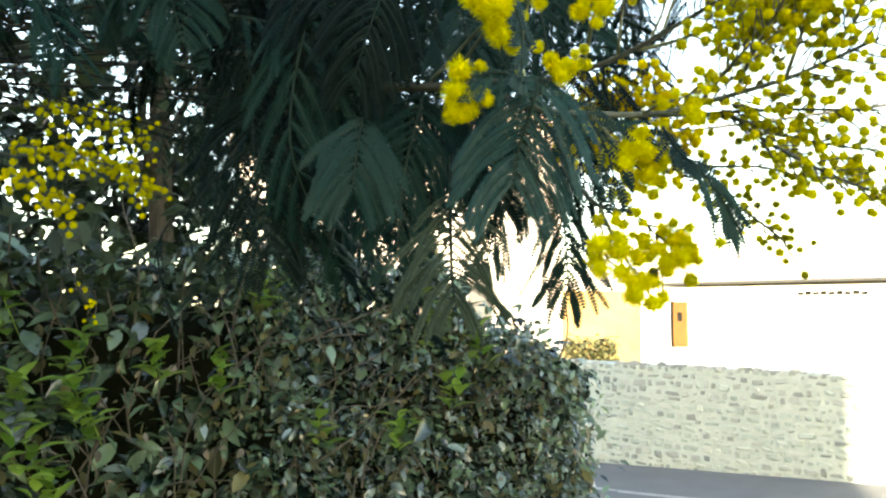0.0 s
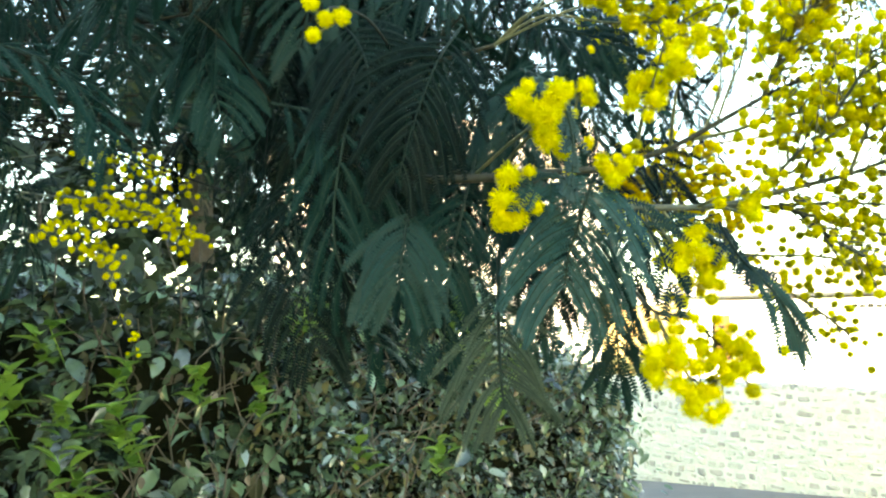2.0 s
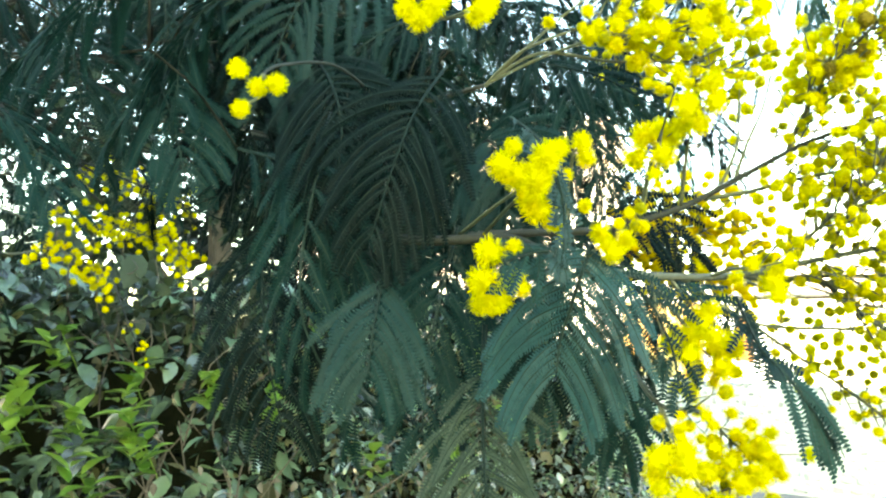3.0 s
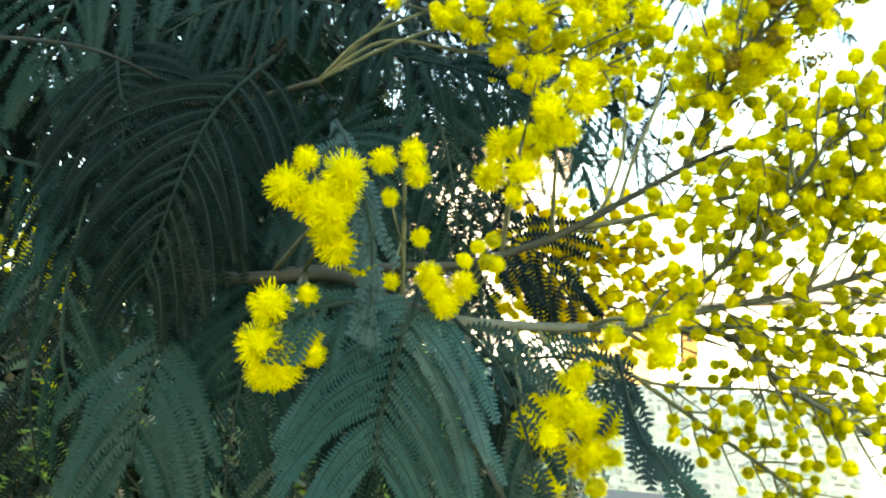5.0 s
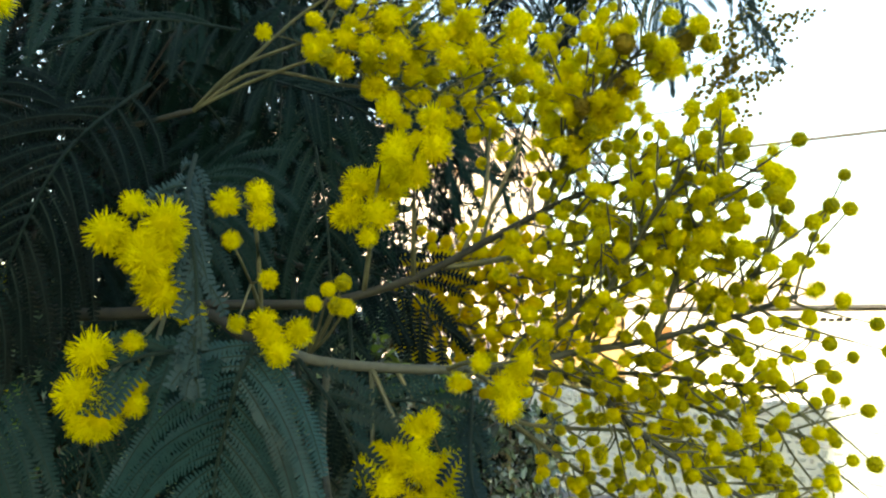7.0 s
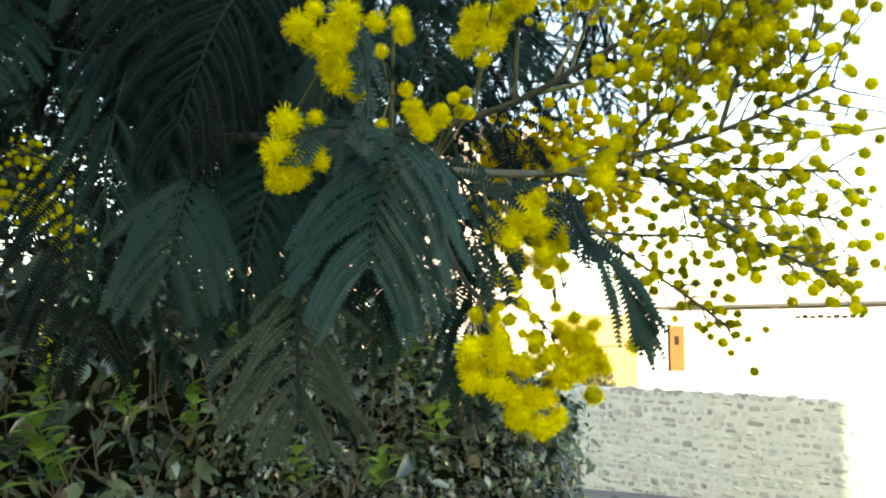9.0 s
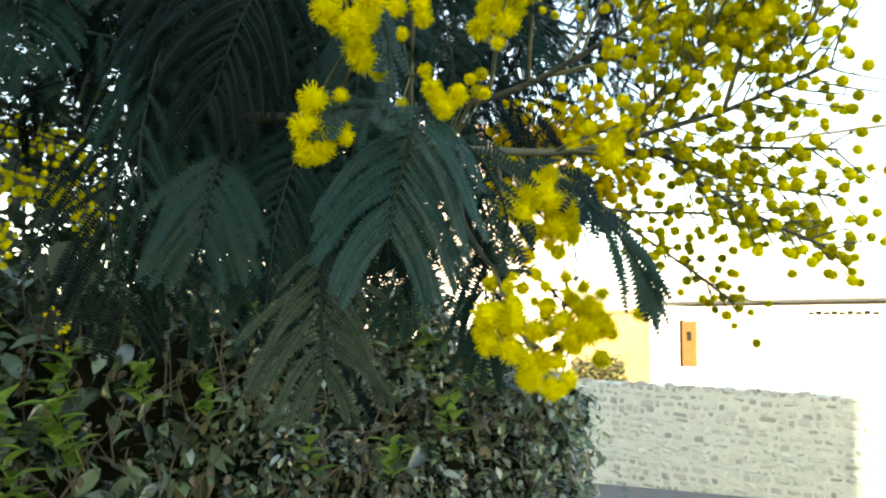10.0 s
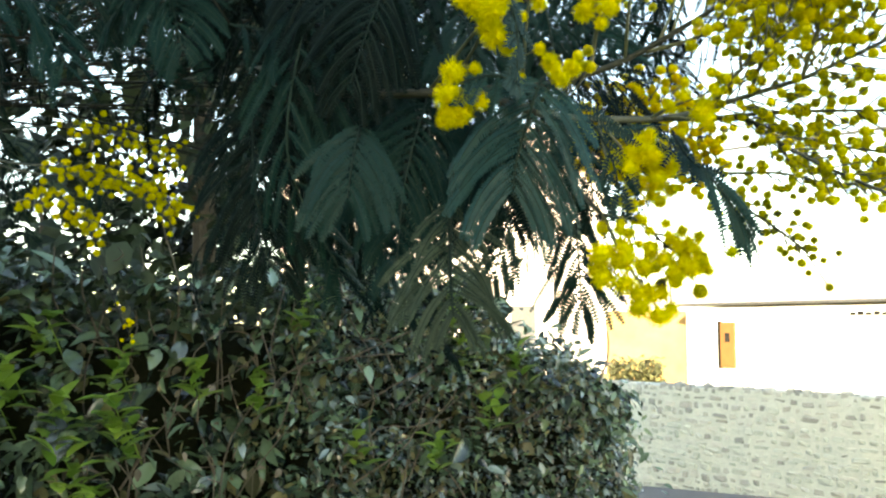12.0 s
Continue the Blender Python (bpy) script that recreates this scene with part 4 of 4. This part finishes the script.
near_bough.cluster((0.107, 0.253, 1.6210), [(0.108, 0.246, 1.6252), (0.1111, 0.244, 1.6279), (0.1086, 0.245, 1.626)], 0.0023, 0.0)
near_bough.cluster((0.0894, 0.268, 1.6124), [(0.0927, 0.26, 1.6243), (0.0873, 0.262, 1.6223)], 0.0022, 0.0)
# the spray that hangs over the lens, high up
top_bough.stem([(-0.03, 0.335, 1.662), (-0.036, 0.27, 1.656), (-0.0400, 0.215, 1.6400), (-0.0400, 0.196, 1.6310)], 0.0005, 0.00025, bark=SHADEBARK)
top_bough.cluster((-0.0400, 0.200, 1.6335), [(-0.0426, 0.194, 1.6326), (-0.0397, 0.194, 1.6301), (-0.0363, 0.195, 1.6307), (-0.042, 0.194, 1.6255)], 0.0017, 0.0)
top_bough.stem([(-0.10, 0.45, 1.695), (-0.055, 0.36, 1.735), (-0.025, 0.25, 1.700), (-0.0113, 0.207, 1.6520)], 0.0005, 0.0003)
top_bough.cluster((-0.0113, 0.210, 1.6520), [(-0.0113, 0.207, 1.6474), (0.0004, 0.21, 1.6486), (-0.0140, 0.208, 1.6500), (0.0020, 0.21, 1.6510), (-0.0080, 0.209, 1.6510)], 0.0023, 0.2)

# dense flowers a little farther back, their lit glow put into the gold
back_bough = Bough("farther flowering twigs with a lit glow put into their golden colour", 9)
back_bough.stem([(-0.05, 0.52, 1.665), (0.020, 0.43, 1.632), (0.0586, 0.40, 1.6205)], 0.0018, 0.0010)
for pts in ([(0.0586, 0.40, 1.6243), (0.0691, 0.385, 1.6215), (0.0856, 0.37, 1.6253), (0.106, 0.365, 1.626)],
            [(0.0586, 0.40, 1.6204), (0.071, 0.385, 1.6184), (0.0892, 0.37, 1.6173), (0.1077, 0.365, 1.6137)],
            [(0.0586, 0.40, 1.6184), (0.0691, 0.385, 1.6131), (0.0855, 0.37, 1.6084), (0.1023, 0.365, 1.6049)],
            [(0.0586, 0.40, 1.6243), (0.0676, 0.39, 1.6295), (0.0797, 0.38, 1.6325), (0.0946, 0.37, 1.6299)],
            [(0.0586, 0.40, 1.6180), (0.0691, 0.385, 1.6066), (0.0838, 0.37, 1.603), (0.0987, 0.365, 1.5997)]):
    line = back_bough.stem(pts, 0.0008, 0.0004)
    back_bough.raceme(line, 0.15, 0.0044, 0.0019, 0.005, 0.0)
    back_bough.spray(line, 22, 0.013, 0.0019, 0.0, start=0.05, flat=1.0)
back_bough.heads = [(p, r, 3) for p, r, _ in back_bough.heads]
far_top = back_bough.stem([(0.02, 0.60, 1.80), (0.069, 0.450, 1.716), (0.115, 0.420, 1.713)], 0.001, 0.0004)
back_bough.raceme(far_top, 0.4, 0.006, 0.0020, 0.007, 0.0)
back_bough.spray(far_top, 16, 0.030, 0.0020, 0.0, start=0.45)
done = len(back_bough.heads)
for pts in ([(0.05, 0.90, 1.86), (0.30, 0.92, 1.86), (0.39, 0.92, 1.895), (0.43, 0.92, 1.930)],
            [(0.05, 0.90, 1.86), (0.27, 0.90, 1.82), (0.36, 0.90, 1.835), (0.39, 0.90, 1.860)]):
    line = back_bough.stem(pts, 0.0009, 0.0004)
    back_bough.spray(line, 34, 0.045, 0.0020, 0.0, start=0.5, flat=1.0)
back_bough.heads[done:] = [(p, r, 2) for p, r, _ in back_bough.heads[done:]]

# dark leaves that hang before the sky above the flowers
for path, pairs, pinna in (([(0.2184, 0.5200, 1.8091), (0.2266, 0.5200, 1.7941), (0.2359, 0.5200, 1.7747), (0.2442, 0.5200, 1.7629), (0.2518, 0.5200, 1.7521)], 12, 0.016),
                           ([(0.1758, 0.5200, 1.8133), (0.1846, 0.5200, 1.7954), (0.1899, 0.5200, 1.7805), (0.1939, 0.5200, 1.7656), (0.1962, 0.5200, 1.7519)], 13, 0.03),
                           ([(0.0717, 0.5200, 1.7846), (0.0781, 0.5200, 1.7612), (0.0882, 0.5200, 1.7395), (0.1010, 0.5200, 1.7195), (0.1166, 0.5200, 1.6996)], 15, 0.034)):
    back_bough.stem([(0.02, 0.60, 1.80), (path[0][0] * 0.6, 0.57, 1.84), path[0]], 0.0009, 0.0005)
    back_bough.leaf(fern(path, pairs, pinna, (0.1, -1, 0.2), RNG, 0.0012, 0.6, leaflet=0.0020, full=0.52, mat=FERN, lean=0.05, bare=0.05), ID)

# far flowering twigs over the hedge
far_bough = Bough("far flowering twigs above the hedge", 12)
far_bough.stem([(-0.95, 1.4, 1.70), (-0.70, 1.05, 1.73), (-0.50, 0.86, 1.72)], 0.0026, 0.0016)
for pts in ([(-0.50, 0.86, 1.72), (-0.38, 0.78, 1.715), (-0.296, 0.75, 1.706), (-0.238, 0.75, 1.684)],
            [(-0.50, 0.86, 1.72), (-0.39, 0.76, 1.680), (-0.300, 0.71, 1.664), (-0.246, 0.72, 1.650)],
            [(-0.46, 0.83, 1.70), (-0.36, 0.75, 1.668), (-0.262, 0.75, 1.658), (-0.234, 0.75, 1.636)],
            [(-0.50, 0.86, 1.72), (-0.40, 0.76, 1.645), (-0.318, 0.70, 1.640), (-0.282, 0.70, 1.616)]):
    line = far_bough.stem(pts, 0.0011, 0.0005)
    far_bough.raceme(line, 0.5, 0.0042, 0.0027, 0.005, 0.8, 1.0)
    far_bough.spray(line, 11, 0.017, 0.0027, 0.8, start=0.5, flat=1.0)
low = far_bough.stem([(-0.60, 1.5, 1.64), (-0.54, 1.42, 1.57), (-0.50, 1.38, 1.52)], 0.002, 0.0008)
far_bough.raceme(low, 0.4, 0.010, 0.0037, 0.010, 0.8)

# leaves that stand out near the camera
KEY = [
    ([(0.0300, 0.2620, 1.6076), (0.0272, 0.2560, 1.6011), (0.0246, 0.2590, 1.5920), (0.0223, 0.2630, 1.5832), (0.0215, 0.2650, 1.5753)], 15, 0.033, (0.05, -1, 0.35)),
    ([(0.036, 0.270, 1.603), (0.044, 0.262, 1.594), (0.049, 0.259, 1.583), (0.051, 0.259, 1.573)], 9, 0.016, (0.2, -1, 0.2)),
    ([(0.028, 0.268, 1.604), (0.020, 0.255, 1.605), (0.012, 0.249, 1.604), (0.005, 0.247, 1.601)], 9, 0.013, (0.0, -0.8, 0.6)),
    ([(-0.0230, 0.297, 1.6120), (-0.0250, 0.286, 1.6000), (-0.0266, 0.278, 1.587), (-0.0278, 0.275, 1.574)], 11, 0.026, (0.1, -1, 0.3)),
    ([(0.0038, 0.2870, 1.5870), (0.0032, 0.2830, 1.5702), (0.0033, 0.2800, 1.5558), (0.0038, 0.2790, 1.5454), (0.0045, 0.2790, 1.5386)], 16, 0.029, (0.1, -1, 0.2)),
    ([(-0.004, 0.315, 1.618), (-0.008, 0.300, 1.600), (-0.012, 0.296, 1.580), (-0.014, 0.295, 1.555)], 15, 0.030, (0, -1, 0.3)),
    ([(0.014, 0.300, 1.606), (0.017, 0.288, 1.596), (0.019, 0.284, 1.584), (0.021, 0.284, 1.570)], 13, 0.024, (0.1, -1, 0.3)),
    ([(-0.0700, 0.335, 1.626), (-0.0670, 0.318, 1.603), (-0.0633, 0.31, 1.579), (-0.0580, 0.31, 1.556)], 16, 0.034, (0, -1, 0.4)),
    ([(-0.120, 0.360, 1.682), (-0.108, 0.335, 1.668), (-0.099, 0.322, 1.653), (-0.093, 0.318, 1.634)], 14, 0.030, (0.1, -1, 0.4)),
    ([(-0.008, 0.315, 1.670), (-0.016, 0.290, 1.650), (-0.022, 0.282, 1.632), (-0.028, 0.280, 1.611)], 16, 0.031, (0.1, -1, 0.3)),
    ([(-0.054, 0.330, 1.678), (-0.044, 0.305, 1.662), (-0.039, 0.296, 1.645), (-0.041, 0.295, 1.622)], 15, 0.032, (-0.1, -1, 0.3)),
    ([(-0.166, 0.370, 1.704), (-0.147, 0.345, 1.690), (-0.136, 0.332, 1.670), (-0.132, 0.330, 1.645)], 15, 0.038, (0.1, -1, 0.4)),
    ([(0.006, 0.350, 1.697), (-0.012, 0.332, 1.693), (-0.027, 0.325, 1.686), (-0.042, 0.320, 1.674)], 15, 0.030, (0, -0.8, 0.6)),
    ([(0.014, 0.340, 1.680), (0.029, 0.322, 1.672), (0.043, 0.315, 1.666), (0.060, 0.312, 1.655)], 14, 0.024, (0, -0.9, 0.5)),
    ([(-0.105, 0.375, 1.690), (-0.090, 0.355, 1.670), (-0.078, 0.346, 1.652), (-0.072, 0.345, 1.628)], 15, 0.036, (0, -1, 0.4)),
    ([(0.0524, 0.3450, 1.5864), (0.0516, 0.3430, 1.5720), (0.0527, 0.3430, 1.5569), (0.0533, 0.3450, 1.5431)], 16, 0.028, (-0.3, -1, 0.2)),
    ([(0.0709, 0.2760, 1.5951), (0.0693, 0.2620, 1.5876), (0.0689, 0.2520, 1.5820), (0.0708, 0.2480, 1.5785)], 12, 0.0115, (0.1, -0.9, 0.4)),
    ([(0.0702, 0.2490, 1.5797), (0.0737, 0.2470, 1.5751), (0.0769, 0.2460, 1.5705), (0.0793, 0.2460, 1.5660)], 9, 0.0195, (0.1, -0.9, 0.4)),
    ([(0.0265, 0.3350, 1.5900), (0.0246, 0.3330, 1.5760), (0.0221, 0.3330, 1.5644), (0.0197, 0.3350, 1.5541)], 10, 0.022, (0.3, -0.9, 0.1)),
    ([(0.030, 0.310, 1.621), (0.032, 0.302, 1.604), (0.034, 0.300, 1.587), (0.035, 0.300, 1.573)], 16, 0.022, (0.1, -1, 0.2)),
    ([(0.044, 0.305, 1.613), (0.046, 0.297, 1.598), (0.049, 0.295, 1.584), (0.050, 0.295, 1.572)], 14, 0.016, (0.1, -1, 0.2)),
    ([(0.017, 0.315, 1.613), (0.015, 0.305, 1.596), (0.014, 0.303, 1.581)], 14, 0.022, (0.1, -1, 0.2)),
    ([(0.043, 0.290, 1.592), (0.053, 0.282, 1.594), (0.062, 0.278, 1.594), (0.070, 0.276, 1.588)], 11, 0.015, (0, -0.8, 0.6)),
    ([(0.011, 0.285, 1.646), (0.017, 0.254, 1.632), (0.021, 0.246, 1.617), (0.021, 0.246, 1.601)], 18, 0.010, (0.5, -0.9, 0.2)),
    ([(0.030, 0.330, 1.672), (0.034, 0.312, 1.655), (0.038, 0.306, 1.635), (0.040, 0.305, 1.612)], 15, 0.026, (0, -1, 0.2)),
    ([(0.034, 0.320, 1.612), (0.044, 0.308, 1.622), (0.056, 0.303, 1.620), (0.066, 0.302, 1.608)], 13, 0.022, (0, -0.9, 0.5)),
    ([(0.000, 0.335, 1.645), (0.006, 0.312, 1.645), (0.010, 0.300, 1.632), (0.010, 0.298, 1.608)], 15, 0.028, (-0.1, -1, 0.3)),
    ([(-0.02, 0.36, 1.712), (-0.04, 0.33, 1.705), (-0.058, 0.318, 1.69), (-0.066, 0.315, 1.662)], 14, 0.034, (0, -1, 0.3)),
    ([(0.014, 0.37, 1.712), (0.020, 0.345, 1.700), (0.022, 0.335, 1.680), (0.022, 0.335, 1.650)], 14, 0.034, (0, -1, 0.3)),
]
for k, (path, pairs, pinna, facing) in enumerate(KEY):
    if k == 0:      # leaf whose caught light is put into its paler colour
        style = dict(step=0.0008, droop=0.95, mat=LITFERN, lean=-0.30, leaflet=0.0019, full=0.52, rib_r=0.0006, taper=0.3, bare=0.08, twist=0.12)
    elif k in (15, 18):     # leaves that hang folded together against the bright wall
        style = dict(step=0.0012, droop=0.8, mat=FERN, lean=0.0, leaflet=0.0017, full=0.52, rib_r=0.0006, twist=0.4, bare=0.12)
    elif k in (4, 19):      # olive leaves, lightened as if lit from low in front
        style = dict(step=0.0009, droop=0.6, mat=OLIVEFERN, lean=-0.3, leaflet=0.0015, full=0.52, rib_r=0.0008, twist=0.35, bare=0.2)
    elif k in (16, 23):     # young grey-blue leaves, still half folded
        style = dict(droop=1.1, lean=0.3 if k == 16 else 0.0, leaflet=0.0015, full=0.50, mat=GREYFERN, twist=0.7)
    elif k == 17:       # the hanging end of the leaf at the fork
        style = dict(droop=0.9, lean=0.38, leaflet=0.0014, full=0.52, taper=0.3, bare=0.05)
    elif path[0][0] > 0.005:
        style = dict(droop=0.9, lean=-0.10, leaflet=0.0017, full=0.52, mat=SHADEDFERN if path[0][1] > 0.29 else None)
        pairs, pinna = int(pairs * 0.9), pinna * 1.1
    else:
        # leaves at the dim left take the copy darkened for shade
        style = dict(droop=0.9, lean=-0.20, leaflet=0.0019, full=0.52, twist=0.2, bare=0.36 if k == 3 else 0.12, mat=SHADEDFERN if k in (5, 7, 8, 9, 10, 11, 14) else None)
        pairs, pinna = int(pairs * 1.1), pinna * 1.15
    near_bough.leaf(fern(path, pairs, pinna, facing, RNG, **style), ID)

# leaf kinds for the crown: they arch out and hang down
ARCHES = []
for k in range(6):
    l = 0.075 + 0.008 * k
    ARCHES.append(fern([(0, 0, 0), (l * 0.35, RNG.uniform(-0.006, 0.006), l * 0.05), (l * 0.65, RNG.uniform(-0.01, 0.01), -l * (0.1 + 0.05 * k)), (l * (0.95 - 0.08 * k), 0, -l * (0.35 + 0.1 * k))],
                      15, 0.036, (0.2, 0, 1), RNG, 0.0010, 0.8, leaflet=0.0019, full=0.52, mat=SHADEDFERN))
COARSE = []
for k in range(4):
    l = 0.10 + 0.01 * k
    COARSE.append(fern([(0, 0, 0), (l * 0.4, 0.005, l * 0.05), (l * 0.7, -0.005, -l * 0.15), (l * 0.9, 0, -l * (0.5 + 0.1 * k))],
                      15, 0.042, (0.2, 0, 1), RNG, 0.0018, 0.8, leaflet=0.0022, full=0.38, mat=SHADEDFERN))


HUB = Vector((-0.95, 1.4, 1.9))


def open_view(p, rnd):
    """False in cones from the camera that are kept free of leaves."""
    # u, v: sideways and upward slope as seen from the camera
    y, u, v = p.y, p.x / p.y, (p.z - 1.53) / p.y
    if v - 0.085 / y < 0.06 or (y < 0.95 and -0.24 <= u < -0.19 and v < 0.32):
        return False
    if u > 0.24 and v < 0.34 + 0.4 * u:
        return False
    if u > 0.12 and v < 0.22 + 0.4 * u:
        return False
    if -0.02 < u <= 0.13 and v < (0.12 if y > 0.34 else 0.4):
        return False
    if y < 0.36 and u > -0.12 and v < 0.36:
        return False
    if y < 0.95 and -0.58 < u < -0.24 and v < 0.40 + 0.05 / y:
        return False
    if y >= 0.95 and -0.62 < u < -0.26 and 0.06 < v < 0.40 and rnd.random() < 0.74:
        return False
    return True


def crown(seed, count, near, far, sides, rises, kinds, size, bough_count):
    """Boughs that fan out from the trunk, with feathery leaves hanging round them on short twigs."""
    rnd = random.Random(seed)
    boughs, lines = [], []
    for k in range(bough_count):
        y = near + (far - near) * (k + 0.5) / bough_count
        e = Vector((y * rnd.uniform(sides[0] * 0.6, sides[1]), y, 1.53 + y * rnd.uniform(rises[0] + 0.1, rises[1] * 0.8)))
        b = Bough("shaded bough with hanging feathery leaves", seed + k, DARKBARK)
        lines.append(b.stem([HUB, HUB.lerp(e, 0.55) + Vector((0, 0, rnd.uniform(0, 0.1))), e], 0.0020, 0.0005, 30))
        boughs.append(b)
    for _ in range(count):
        # spots are spread by depth and angle from the camera
        y = rnd.uniform(near, far)
        u, v = rnd.uniform(*sides), rnd.uniform(*rises)
        p = Vector((u * y, y, 1.53 + v * y))
        best = min(range(bough_count), key=lambda i: min((q - p).length for q in lines[i][8:]))
        a = min(lines[best], key=lambda q: (q - p).length)
        away = p - a
        if away.length > 0.06:
            p = a + away * (0.06 / away.length)
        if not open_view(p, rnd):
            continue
        if away.length > 0.004:
            boughs[best].stalks.tube(curve([a, a.lerp(p, 0.5) + Vector((0, 0, 0.004)), p], 6), 0.0006, 0.0004, 4)
        m = Matrix.LocRotScale(p, Euler((rnd.gauss(0, 0.3), rnd.gauss(0.35, 0.35), rnd.uniform(0, 6.283))), [size * rnd.uniform(0.8, 1.25)] * 3)
        boughs[best].leaf(kinds[rnd.randrange(len(kinds))], m)
    for b in boughs:
        b.build()


def upper_crown():
    """The top of the crown over the trunk."""
    rnd = random.Random(900)
    for k in range(9):
        a = k * 0.7
        e = HUB + Vector((math.cos(a) * rnd.uniform(0.5, 0.9), math.sin(a) * rnd.uniform(0.5, 0.9), rnd.uniform(0.45, 0.95)))
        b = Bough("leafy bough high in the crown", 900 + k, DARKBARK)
        line = b.stem([HUB, HUB.lerp(e, 0.5) + Vector((0, 0, 0.12)), e], 0.008, 0.002, 20)
        for _ in range(26):
            q = line[rnd.randrange(7, 20)]
            p = q + Vector((rnd.gauss(0, 0.08), rnd.gauss(0, 0.08), rnd.gauss(0.03, 0.06)))
            if p.z < 2.25:
                continue
            b.stalks.tube([q, p], 0.0012, 0.0008, 4)
            b.leaf(COARSE[rnd.randrange(4)], Matrix.LocRotScale(p, Euler((rnd.gauss(0, 0.3), rnd.gauss(0.2, 0.3), rnd.uniform(0, 6.283))), [rnd.uniform(1.2, 1.7)] * 3))
        b.build()


near_bough.build(300)
top_bough.build(220)
back_bough.build(120)
far_bough.build(60)
crown(200, 110, 0.30, 0.42, (-0.66, 0.04), (0.16, 0.62), ARCHES, 0.95, 14)
crown(300, 260, 0.42, 0.85, (-0.80, 0.12), (0.07, 0.55), ARCHES, 1.1, 11)
crown(600, 24, 0.40, 0.70, (0.0, 0.26), (0.2, 0.46), ARCHES, 0.9, 6)
crown(500, 26, 0.45, 0.8, (0.10, 0.38), (0.38, 0.62), ARCHES, 1.1, 6)
crown(400, 260, 0.85, 1.6, (-0.95, 0.06), (0.04, 0.50), COARSE, 1.3, 10)
upper_crown()

s = Soup()
s.tube(curve([(0, 0, -0.1), (0.03, 0.02, 0.9), (0.0, -0.03, 1.6), (0.05, -0.05, 1.9), (0.02, 0.1, 2.8)], 16), 0.05, 0.02, 10)
part("trunk", s.mesh("trunk", BARK, True), tree, "grey-green smooth trunk")
